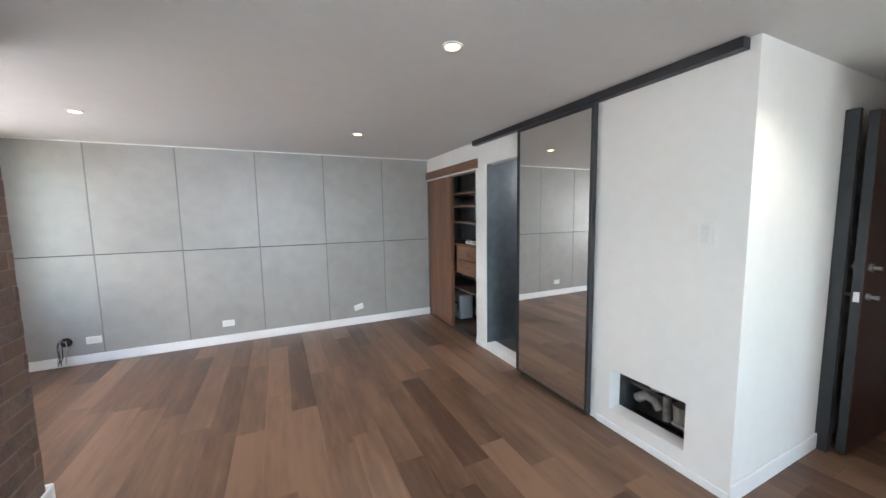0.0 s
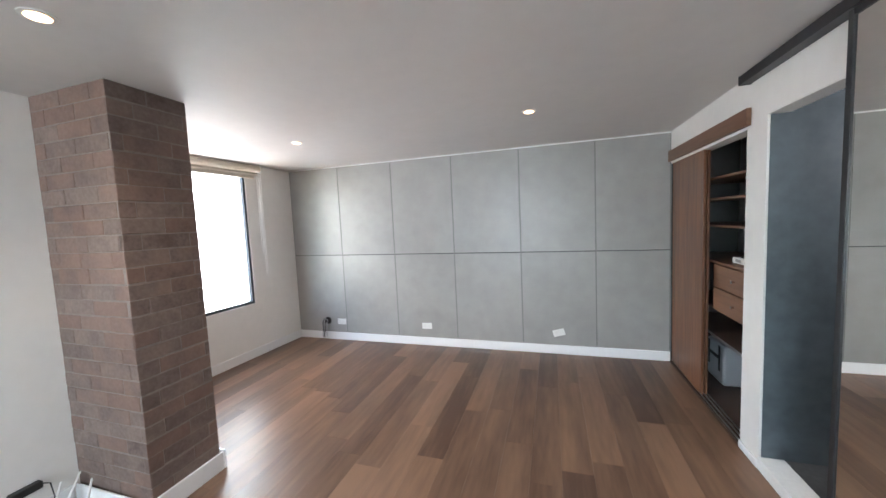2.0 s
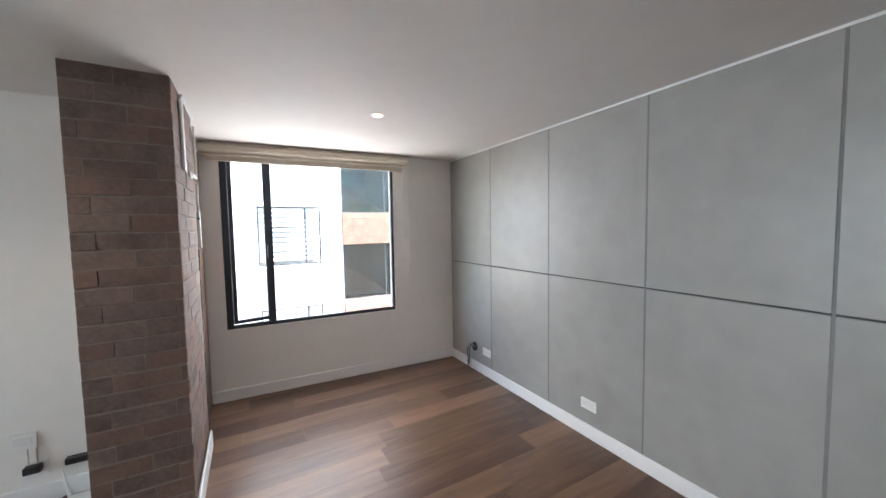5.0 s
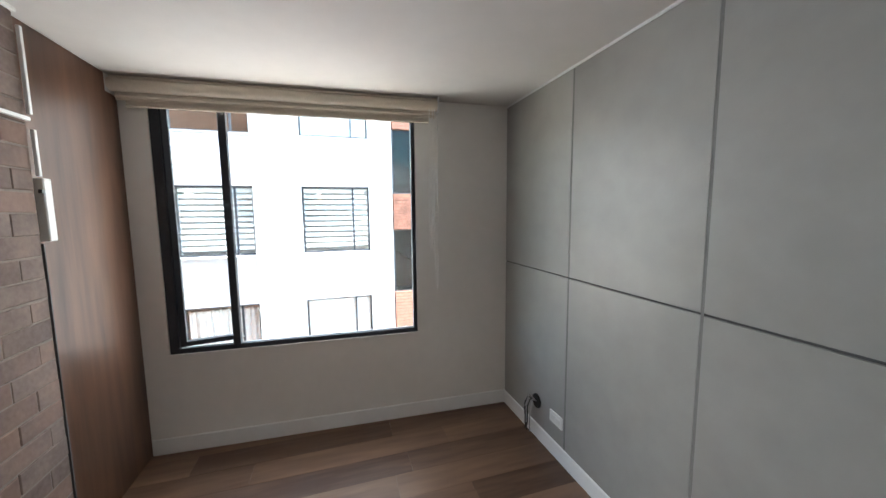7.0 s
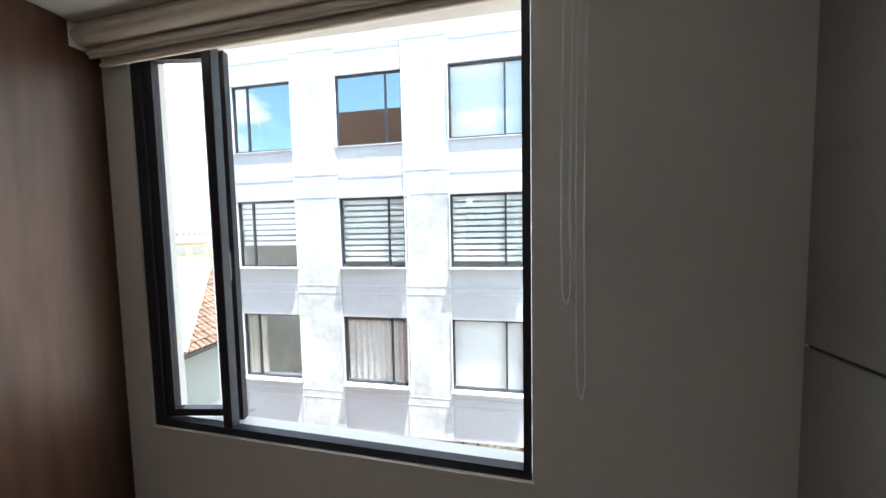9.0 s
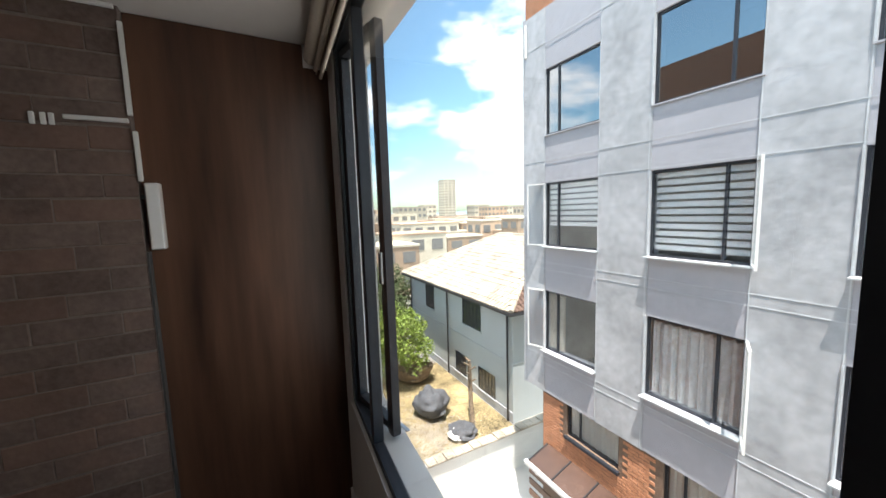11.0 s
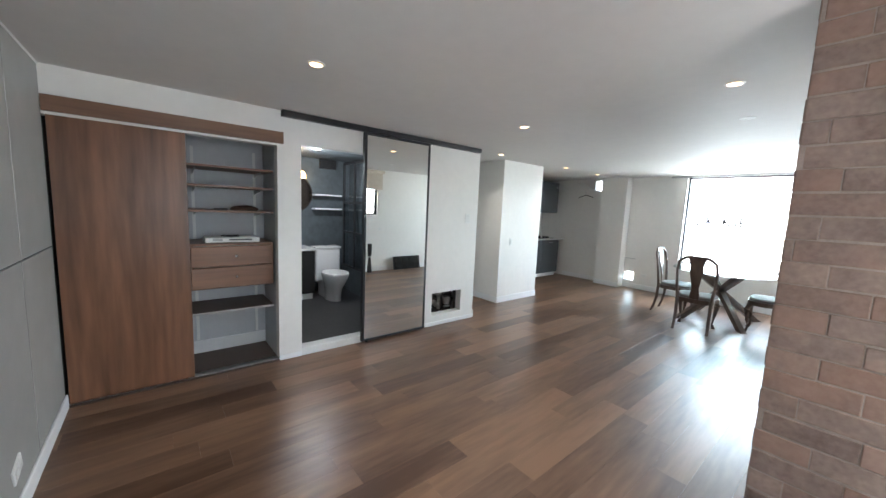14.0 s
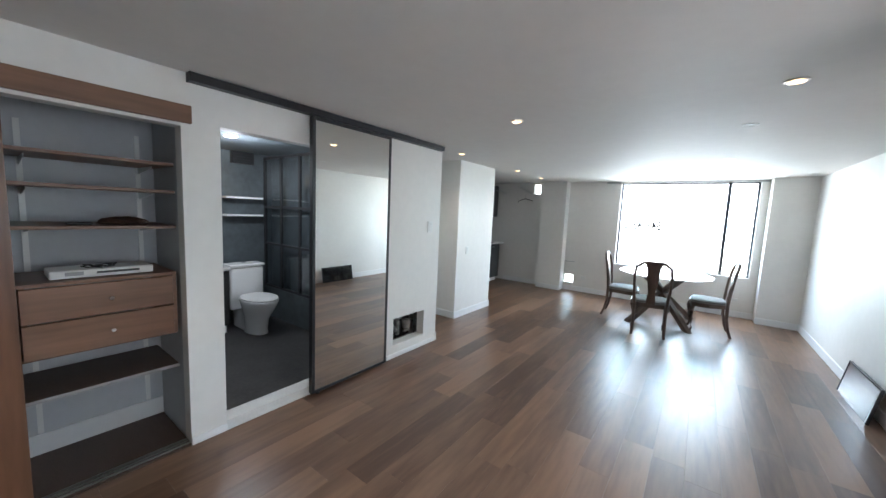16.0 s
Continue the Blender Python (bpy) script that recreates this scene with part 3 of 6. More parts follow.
# ---- bathroom things ----
def bathroom():
    t = thing("mirror_door", XE - 0.03, 4.37, 0.02, "sliding mirror door in a thin black metal frame", "sliding door")
    part("mirror", B(XE - 0.050, 4.000, 0.045, XE - 0.036, 4.777, 2.195), M_MIRROR, t, "clear mirror glass")
    part("backing", B(XE - 0.0355, 4.000, 0.045, XE - 0.016, 4.777, 2.195), M_BLACK, t)
    for nm, a in (("stile", (4.777, 4.806, 0.022, 2.222)), ("stile", (3.976, 4.000, 0.022, 2.222))):
        part(nm, B(XE - 0.056, a[0], a[2], XE - 0.014, a[1], a[3], bevel=0.002), M_BLACK, t)
    for a in ((0.022, 0.045), (2.195, 2.222)):
        part("rail", B(XE - 0.056, 4.0005, a[0], XE - 0.014, 4.7765, a[1], bevel=0.002), M_BLACK, t)
    part("floor_guide", cyl(bmesh.new(), (XE - 0.035, 4.74, 0.0005), (XE - 0.035, 4.74, 0.021), 0.014), M_BLACKPL, t, "small black floor guide")
    t = thing("door_track", XE - 0.04, 4.4, 2.22, "black metal sliding door track along the wall top", "track")
    part("rail", B(XE - 0.062, 3.150, 2.226, XE - 0.002, 5.582, 2.276, bevel=0.002), M_BLACK, t)
    part("end_cap", B(XE - 0.064, 5.5825, 2.224, XE - 0.001, 5.587, 2.278), M_BLACKPL, t)
    # toilet
    cx, cy = 6.06, 4.46
    t = thing("toilet", cx, cy, 0.065, "white porcelain one-piece toilet with a closed seat", "toilet")
    bm = bmesh.new()
    secs = [(0.0, 0.11, 0.20, 0.08), (0.05, 0.105, 0.19, 0.08), (0.18, 0.115, 0.20, 0.06), (0.28, 0.15, 0.24, 0.02), (0.36, 0.175, 0.27, 0.0), (0.385, 0.175, 0.27, 0.0)]
    rings = []
    for z, wy, lx, off in secs:
        rings.append([bm.verts.new((cx + off - 0.02 + lx * math.cos(a) * (1.0 if math.cos(a) < 0 else 0.9), cy + wy * math.sin(a), 0.0655 + z)) for a in [2 * math.pi * i / 28 for i in range(28)]])
    for lo, hi in zip(rings, rings[1:]):
        for i in range(28):
            bm.faces.new((lo[i], lo[(i + 1) % 28], hi[(i + 1) % 28], hi[i]))
    bm.faces.new(list(reversed(rings[0])))
    bm.faces.new(rings[-1])
    part("bowl", bm, M_PORC, t, smooth=True)
    bm = bmesh.new()
    out = [(cx - 0.02 + 0.285 * math.cos(a) * (1.0 if math.cos(a) < 0 else 0.85), cy + 0.185 * math.sin(a)) for a in [2 * math.pi * i / 32 for i in range(32)]]
    slab(bm, out, 0.018, T((0, 0, 0.452)))
    part("seat", bm, M_PORC, t)
    bm = slab(bmesh.new(), [(cx + (x - cx) * 0.98, cy + (y - cy) * 0.98) for x, y in out], 0.016, T((0, 0, 0.473)))
    part("lid", bm, M_PORC, t)
    part("tank", B(cx + 0.24, cy - 0.19, 0.30, cx + 0.44, cy + 0.19, 0.80, bevel=0.03, seg=3), M_PORC, t, smooth=True)
    part("tank_lid", B(cx + 0.228, cy - 0.20, 0.802, cx + 0.45, cy + 0.20, 0.835, bevel=0.01, seg=2), M_PORC, t)
    part("pedestal", B(cx + 0.10, cy - 0.10, 0.066, cx + 0.42, cy + 0.10, 0.32, bevel=0.02, seg=2), M_PORC, t)
    part("flush_button", cyl(bmesh.new(), (cx + 0.34, cy, 0.8352), (cx + 0.34, cy, 0.845), 0.022), M_CHROME, t, "chrome flush button")
    # vanity
    t = thing("vanity", 6.46, 5.0, 0.1, "black bathroom vanity with a white stone top", "vanity")
    part("cabinet", B(6.23, 4.69, 0.16, 6.716, 5.41, 0.79, bevel=0.003), M_BLACKPL, t)
    part("plinth", B(6.27, 4.71, 0.066, 6.70, 5.40, 0.158), M_SILL, t, "pale plinth")
    part("worktop", B(6.21, 4.675, 0.792, 6.717, 5.415, 0.822, bevel=0.004), M_PORC, t)
    t = thing("wall_mirror", 6.71, 5.0, 1.5, "round mirror in a dark frame on the bathroom wall", "mirror")
    part("frame", cyl(bmesh.new(), (6.717, 4.85, 1.62), (6.690, 4.85, 1.62), 0.285, 0.285, 40), M_AMBERMET, t)
    # dark reflection comes from the glass colour, the mirror itself is plain
    part("glass", cyl(bmesh.new(), (6.689, 4.85, 1.62), (6.685, 4.85, 1.62), 0.268, 0.268, 40), M_MIRROR_DARK, t, "mirror glass with a dark reflection put into its colour")
    t = thing("wall_lamp", 6.71, 5.0, 1.98, "small amber glass wall lamp above the round mirror", "wall lamp")
    part("arm", cyl(bmesh.new(), (6.718, 4.755, 1.98), (6.62, 4.755, 1.98), 0.012), M_AMBERMET, t)
    part("shade", lathe(bmesh.new(), [(0.03, 0.10), (0.05, 0.06), (0.06, 0.0)], (6.61, 4.755, 1.85)), M_BULB, t)
    for z in (1.60, 1.385):
        t = thing("wall_shelf", 6.66, 4.43, z, "white bathroom wall shelf on a dark wall", "shelf", "bathroom shelves")
        part("board", B(6.56, 4.14, z, 6.718, 4.57, z + 0.025, bevel=0.003), M_PORC, t)
    t = thing("wall_vent", 6.68, 4.37, 2.0, "black square extractor vent high on the bathroom wall", "vent")
    part("housing", B(6.66, 4.20, 2.03, 6.718, 4.46, 2.175, bevel=0.004), M_BLACKPL, t)
    for i in range(4):
        part("slat", B(6.655, 4.215, 2.045 + i * 0.032, 6.6595, 4.445, 2.06 + i * 0.032), M_BLACK, t)
    t = thing("shower_screen", 5.9, 4.06, 0.5, "black framed glass shower screen with cross bars", "shower screen")
    for y0, y1 in ((4.03, 4.06),):
        for x in (5.45, 5.86, 6.28, 6.68):
            part("post", B(x, y0, 0.46, x + 0.03, y1, 2.15), M_BLACK, t)
        for z in (0.46, 1.02, 1.50, 2.12):
            part("crossbar", B(5.48, y0 + 0.003, z, 6.68, y1 - 0.003, z + 0.028), M_BLACK, t)
        part("pane", B(5.48, 4.042, 0.49, 6.68, 4.048, 2.12), M_WINGLASS, t, "clear shower glass")
    flat("shower_kerb_wall", B(4.9, 3.955, 0.066, 6.715, 4.062, 0.458), M_BATH)
    flat("shower_side_wall", B(5.30, 3.955, 0.459, 5.44, 4.062, 2.17), M_BATH)
    t = thing("ceiling_lamp", 5.7, 4.86, 2.17, "round flush bathroom ceiling lamp, lit white", "ceiling light")
    part("rim", cyl(bmesh.new(), (5.70, 4.86, 2.172), (5.70, 4.86, 2.1795), 0.06, 0.06, 28), M_PLASTIC, t)
    part("lens", cyl(bmesh.new(), (5.70, 4.86, 2.168), (5.70, 4.86, 2.1715), 0.05, 0.05, 28), M_BATHLAMP, t)


bathroom()


# ---- niche, switches, sockets ----
def plate(x, y, z, axis, w, h, label, category, keys=1, rot=0.0, group=""):
    """A wall plate centred at (x, y, z); axis is the way it faces."""
    t = thing(category.replace(" ", "_"), 0, 0, 0, label, category, group)
    bm = B(-w / 2, -0.009, -h / 2, w / 2, 0, h / 2, bevel=0.003, seg=2)
    part("plate", bm, M_PLASTIC, t)
    for i in range(keys):
        kw = w * 0.8 / keys if w > h else w * 0.55
        kx = (i - (keys - 1) / 2) * w * 0.8 / keys if w > h else 0
        kz = 0 if w > h else (i - (keys - 1) / 2) * h * 0.8 / keys
        kh = h * 0.5 if w > h else h * 0.62 / keys
        part("key" if category == "light switch" else "insert", B(kx - kw * 0.42, -0.0125, kz - kh / 2, kx + kw * 0.42, -0.0093, kz + kh / 2, bevel=0.001), M_SILL, t)
    turn = {"-y": 0, "-x": -90, "+x": 90, "+y": 180}[axis]
    t.matrix_basis = T((x, y, z)) @ pose(0, 0, 0, 0, 0, turn) @ pose(0, 0, 0, 0, rot, 0)
    return t


plate(0.685, YP, 0.245, "-y", 0.125, 0.075, "white double wall socket on the cement boards", "wall socket", 2, 0, "low wall sockets")
plate(1.893, YP, 0.242, "-y", 0.125, 0.075, "white double wall socket on the cement boards", "wall socket", 2, 0, "low wall sockets")
plate(3.435, YP, 0.238, "-y", 0.125, 0.075, "crooked white wall socket hanging at a tilt", "wall socket", 2, -16, "low wall sockets")
plate(XE, 3.29, 1.37, "-x", 0.08, 0.125, "white three-key light switch on the white wall", "light switch", 3)
plate(4.82, 1.99, 0.995, "-x", 0.06, 0.11, "white light switch on the boxed-out wall", "light switch", 1)
plate(XW2, 3.80, 0.375, "+x", 0.11, 0.09, "white wall plate with a power adapter hanging below", "wall socket", 1)
plate(3.93, YS, 0.30, "+y", 0.10, 0.07, "white socket low on the window wall", "wall socket", 2)
plate(1.48, YS, 0.29, "+y", 0.09, 0.05, "dark grey socket under the big window", "wall socket", 1)
plate(XW2, 2.55, 0.96, "+x", 0.06, 0.06, "small dark wall outlet", "wall socket", 1)
plate(XW2, 2.45, 0.25, "+x", 0.07, 0.05, "small dark low wall outlet", "wall socket", 1)


def niche():
    t = thing("niche_frame", XE, 3.58, 0.13, "white plaster reveal of the low wall opening", "niche")
    part("reveal", B(XE + 0.101, 3.34, 0.420, XE + 0.108, 3.83, 0.426), M_WALL, t)
    part("reveal", B(XE + 0.101, 3.34, 0.129, XE + 0.108, 3.83, 0.135), M_WALL, t)
    t = thing("drain_pipes", XE + 0.2, 3.58, 0.15, "dirty white and black plumbing pipes inside the wall opening", "pipes")
    part("trap", tube(bmesh.new(), [(XE + 0.2, 3.76, 0.20), (XE + 0.19, 3.70, 0.25), (XE + 0.2, 3.64, 0.24), (XE + 0.2, 3.60, 0.19)], 0.032, 12), M_PIPE, t, smooth=True)
    part("cup", cyl(bmesh.new(), (XE + 0.17, 3.45, 0.20), (XE + 0.17, 3.45, 0.30), 0.045, 0.05, 18), M_PIPE, t)
    part("collar", cyl(bmesh.new(), (XE + 0.17, 3.60, 0.34), (XE + 0.17, 3.60, 0.39), 0.05, 0.05, 18), M_PIPE, t)
    part("pipe", cyl(bmesh.new(), (XE + 0.22, 3.87, 0.30), (XE + 0.22, 3.30, 0.24), 0.022, 0.022, 12), M_BLACKPL, t, "black waste pipe")
    part("pipe", cyl(bmesh.new(), (XE + 0.2, 3.56, 0.14), (XE + 0.2, 3.56, 0.30), 0.024, 0.024, 12), M_PIPE, t)
    part("clip", cyl(bmesh.new(), (XE + 0.16, 3.50, 0.17), (XE + 0.16, 3.40, 0.165), 0.012), M_STEEL, t)


niche()


def cable_cluster():
    t = thing("wall_cables", 0.49, 6.98, 0.25, "bundle of black and grey cables from a hole in the board", "cables")
    part("hole_rim", cyl(bmesh.new(), (0.47, 6.9995, 0.25), (0.47, 6.990, 0.25), 0.048, 0.045, 14), M_CABLE, t)
    r = random.Random(8)
    for k in range(6):
        a = r.uniform(-0.05, 0.05)
        pts = [(0.47 + 0.2 * a, 6.992, 0.25), (0.47 + a, 6.955, 0.28 + r.uniform(-0.02, 0.015)), (0.48 + a * 1.3, 6.93, 0.22), (0.47 + a * 0.9, 6.935, 0.12), (0.46 + a + r.uniform(-0.02, 0.02), 6.945, r.uniform(0.02, 0.07))]
        sm = []
        for i in range(13):
            u = i / 12 * (len(pts) - 1)
            j = min(int(u), len(pts) - 2)
            f = u - j
            f = f * f * (3 - 2 * f)
            sm.append(Vector(pts[j]).lerp(Vector(pts[j + 1]), f))
        part("cable", tube(bmesh.new(), sm, 0.004, 6), M_CABLE if k % 2 else M_GREYCABLE, t, smooth=True)


cable_cluster()


# ---- window with open sash, blind ----
def west_window():
    t = thing("window_1", XW - 0.06, 5.54, WZ0, "dark grey metal window with its narrow side sash open outward", "window")
    t["kind"] = "structure"
    skewed.append(t)
    xa, xb = XW - 0.046, XW - 0.008
    fr = bmesh.new()
    box(fr, xa, WY0 + 0.002, WZ0 + 0.002, xb, WY0 + 0.052, WZ1 - 0.002)
    box(fr, xa, WY1 - 0.028, WZ0 + 0.002, xb, WY1 - 0.002, WZ1 - 0.002)
    box(fr, xa, WY0 + 0.052, WZ0 + 0.002, xb, WY1 - 0.028, WZ0 + 0.032)
    box(fr, xa, WY0 + 0.052, WZ1 - 0.032, xb, WY1 - 0.028, WZ1 - 0.002)
    part("window_frame", fr, M_DARKFRAME, t)
    part("mullion", B(xa, 5.092, WZ0 + 0.032, xb, 5.136, WZ1 - 0.032, bevel=0.002), M_DARKFRAME, t)
    part("pane", B(XW - 0.030, 5.136, WZ0 + 0.032, XW - 0.025, WY1 - 0.028, WZ1 - 0.032), M_GLASS, t, "clear glass pane")
    t.children[-1].visible_shadow = False
    part("window_sill", B(XW - 0.007, WY0 - 0.006, WZ0 - 0.012, XW + 0.006, WY1 + 0.006, WZ0 + 0.0015), M_WALL, t)
    s = thing("window_sash", XW - 0.036, WY0 + 0.055, WZ0, "narrow dark metal window sash swung open outward", "window sash")
    sw, h0, h1 = 0.325, 0.04, WZ1 - WZ0 - 0.04
    bm = bmesh.new()
    box(bm, -0.018, 0, h0, 0.018, 0.03, h1)
    box(bm, -0.018, sw - 0.042, h0 - 0.02, 0.014, sw, h1)
    box(bm, -0.018, 0.03, h0, 0.018, sw - 0.042, h0 + 0.03)
    box(bm, -0.018, 0.03, h1 - 0.03, 0.018, sw - 0.042, h1)
    loc = s.location.copy()
    bm.transform(T(loc))
    part("sash_frame", bm, M_DARKFRAME, s)
    bm = B(-0.003, 0.03, h0 + 0.03, 0.003, sw - 0.042, h1 - 0.03)
    bm.transform(T(loc))
    part("pane", bm, M_GLASS, s)
    s.children[-1].visible_shadow = False
    bm = B(0.0185, sw - 0.03, 0.62, 0.030, sw - 0.01, 0.74, bevel=0.003)
    bm.transform(T(loc))
    part("latch", bm, M_STEEL, s, "small steel latch")
    s.parent = t
    s.matrix_basis = T(loc - t.location) @ pose(0, 0, 0, 0, 0, 12)
    for key in ("category", "label"):
        if key in s:
            del s[key]
    t2 = thing("window_stay", XW - 0.1, 4.95, WZ0 + 0.03, "steel friction stay at the foot of the open sash", "window stay")
    skewed.append(t2)
    part("bar", slab(bmesh.new(), [(0, -0.008), (0.30, -0.008), (0.30, 0.008), (0, 0.008)], 0.004, T((XW - 0.075, 4.83, WZ0 + 0.0325)) @ pose(0, 0, 0, 0, 0, 104)), M_STEEL, t2)
    b = thing("roller_blind", 0.03, 5.5, 2.22, "beige rolled-up double roller blind over the window", "roller blind")
    skewed.append(b)
    part("roll", cyl(bmesh.new(), (0.045, 4.605, 2.228), (0.045, 6.448, 2.228), 0.036, 0.036, 24), M_BLIND, b, smooth=True)
    part("valance", B(XW + 0.002, 4.61, 2.262, 0.06, 6.45, 2.274), M_BLIND, b)
    part("fabric", B(0.030, 4.62, 2.150, 0.034, 6.44, 2.20), M_BLIND, b)
    part("fabric", B(0.016, 4.66, 2.120, 0.020, 6.40, 2.22), M_BLIND, b)
    part("bottom_bar", cyl(bmesh.new(), (0.034, 4.62, 2.172), (0.034, 6.44, 2.172), 0.011, 0.011, 12), M_BLIND, b)
    part("bottom_bar", cyl(bmesh.new(), (0.02, 4.66, 2.125), (0.02, 6.40, 2.125), 0.008, 0.008, 12), M_BLIND, b)
    for y0, y1 in ((4.600, 4.604), (6.449, 6.455)):
        part("end_bracket", B(XW + 0.002, y0, 2.18, 0.085, y1, 2.276), M_PLASTIC, b)
    for yc, zb in ((6.436, 0.97), (6.400, 1.24)):
        pts, rad = [], []
        for k in range(181):
            u = k / 180
            side = -1 if u < 0.5 else 1
            z = 2.20 - (2.20 - zb) * (1 - abs(2 * u - 1))
            pts.append((0.074 + 0.004 * math.sin(z * 5), yc + side * 0.011 * min(1.0, ((z - zb) / 0.05) ** 0.5) + 0.006 * math.sin(z * 3 + yc), z))
            rad.append(0.0027 if k % 2 else 0.0013)
        part("pull_chain", tube(bmesh.new(), pts, rad, 6), M_PLASTIC, b, "looped white beaded pull chain")


west_window()
for ob in skewed:
    ob.matrix_basis = SKEW @ ob.matrix_basis


def high_window():
    t = thing("window_2", XW2 - 0.1, 3.0, AZ0, "small high dark framed window with a half lowered blind", "window")
    t["kind"] = "structure"
    x0, x1 = XW2 - 0.12, XW2 - 0.08
    fr = bmesh.new()
    box(fr, x0, AY0, AZ0, x1, AY0 + 0.035, AZ1)
    box(fr, x0, AY1 - 0.035, AZ0, x1, AY1, AZ1)
    box(fr, x0, AY0 + 0.035, AZ0, x1, AY1 - 0.035, AZ0 + 0.03)
    box(fr, x0, AY0 + 0.035, AZ1 - 0.03, x1, AY1 - 0.035, AZ1)
    box(fr, x0, 3.12, AZ0 + 0.03, x1, 3.15, AZ1 - 0.03)
    part("window_frame", fr, M_DARKFRAME, t)
    part("pane", B(XW2 - 0.102, AY0 + 0.035, AZ0 + 0.03, XW2 - 0.098, AY1 - 0.035, AZ1 - 0.03), M_GLASS, t)
    t.children[-1].visible_shadow = False
    b = thing("roller_blind", XW2 + 0.03, 3.0, 2.2, "beige roller blind lowered over the top of the small window", "roller blind")
    part("roll", cyl(bmesh.new(), (XW2 + 0.04, AY0 - 0.12, 2.225), (XW2 + 0.04, AY1 + 0.1, 2.225), 0.032, 0.032, 20), M_BLIND, b, smooth=True)
    part("fabric", B(XW2 + 0.012, AY0 - 0.1, 1.84, XW2 + 0.015, AY1 + 0.08, 2.21), M_BLIND, b)


high_window()


def south_window():
    t = thing("window_3", 2.35, YS - 0.1, SZ0, "large dark framed picture window with one narrow side pane", "window")
    t["kind"] = "structure"
    y0, y1 = YS - 0.13, YS - 0.08
    fr = bmesh.new()
    box(fr, SX0, y0, SZ0, SX0 + 0.03, y1, SZ1)
    box(fr, SX1 - 0.03, y0, SZ0, SX1, y1, SZ1)
    box(fr, SX0 + 0.03, y0, SZ0, SX1 - 0.03, y1, SZ0 + 0.03)
    box(fr, SX0 + 0.03, y0, SZ1 - 0.03, SX1 - 0.03, y1, SZ1)
    part("window_frame", fr, M_DARKFRAME, t)
    part("mullion", B(1.69, y0, SZ0 + 0.03, 1.735, y1, SZ1 - 0.03), M_DARKFRAME, t)
    for a, b in ((SX0 + 0.03, 1.69), (1.735, SX1 - 0.03)):
        part("pane", B(a, YS - 0.107, SZ0 + 0.03, b, YS - 0.102, SZ1 - 0.03), M_GLASS, t)
        t.children[-1].visible_shadow = False
    part("window_sill", B(SX0, YS - 0.079, SZ0 - 0.001, SX1, YS + 0.01, SZ0 + 0.012), M_WALL, t)
    t = thing("window_lettering", 2.6, YS - 0.10, 1.45, "pale grey phone number lettering on the window glass, read from outside", "lettering")
    cu = bpy.data.curves.new("lettering", "FONT")
    cu.body, cu.size, cu.extrude, cu.offset = "3154314322", 0.225, 0.001, 0.004
    cu.align_x, cu.align_y = "CENTER", "CENTER"
    tmp = new("lettering_source", cu)
    bpy.context.view_layer.update()
    me = bpy.data.meshes.new_from_object(tmp)
    bpy.data.objects.remove(tmp)
    me.materials.clear()
    me.transform(Matrix.Diagonal((0.70, 1, 1, 1)))
    me.materials.append(M_TEXT)
    o = new("digits", me)
    o.parent = t
    o.matrix_basis = pose(0.28, 0.003, 0, 90, 0, 0)
    b = thing("blind_rail", 2.35, YS + 0.03, 2.26, "thin pale blind rail over the big window", "blind rail")
    part("rail", B(1.23, YS + 0.002, 2.245, 3.62, YS + 0.035, 2.2785), M_STEEL, b)


south_window()


# ---- ceiling lights ----
def downlight(lit=True):
    t = thing("downlight", 0, 0, 0, "round white recessed ceiling spotlight, lit warm" if lit else "round white ceiling smoke detector plate", "ceiling light" if lit else "ceiling plate", "downlights" if lit else "")
    bm = lathe(bmesh.new(), [(0.050, -0.0005), (0.050, -0.004), (0.036, -0.006), (0.034, -0.002)], seg=28)
    part("trim_ring", bm, M_PLASTIC, t, smooth=True)
    if lit:
        part("lens", cyl(bmesh.new(), (0, 0, -0.0085), (0, 0, -0.0062), 0.033, 0.033, 24), M_LAMP, t, "glowing warm lens")
    return t


first = downlight()
spots = [(3.24, 5.72), (1.21, 5.73), (3.28, 3.77), (1.72, 3.85), (4.53, 2.67), (4.575, 0.945), (4.62, -0.25), (1.86, 1.26)]
first.location = (*spots[0], H)
for sx, sy in spots[1:]:
    copy_thing(first, T((sx, sy, H)))
d = downlight(False)
d.location = (1.82, 2.92, H)


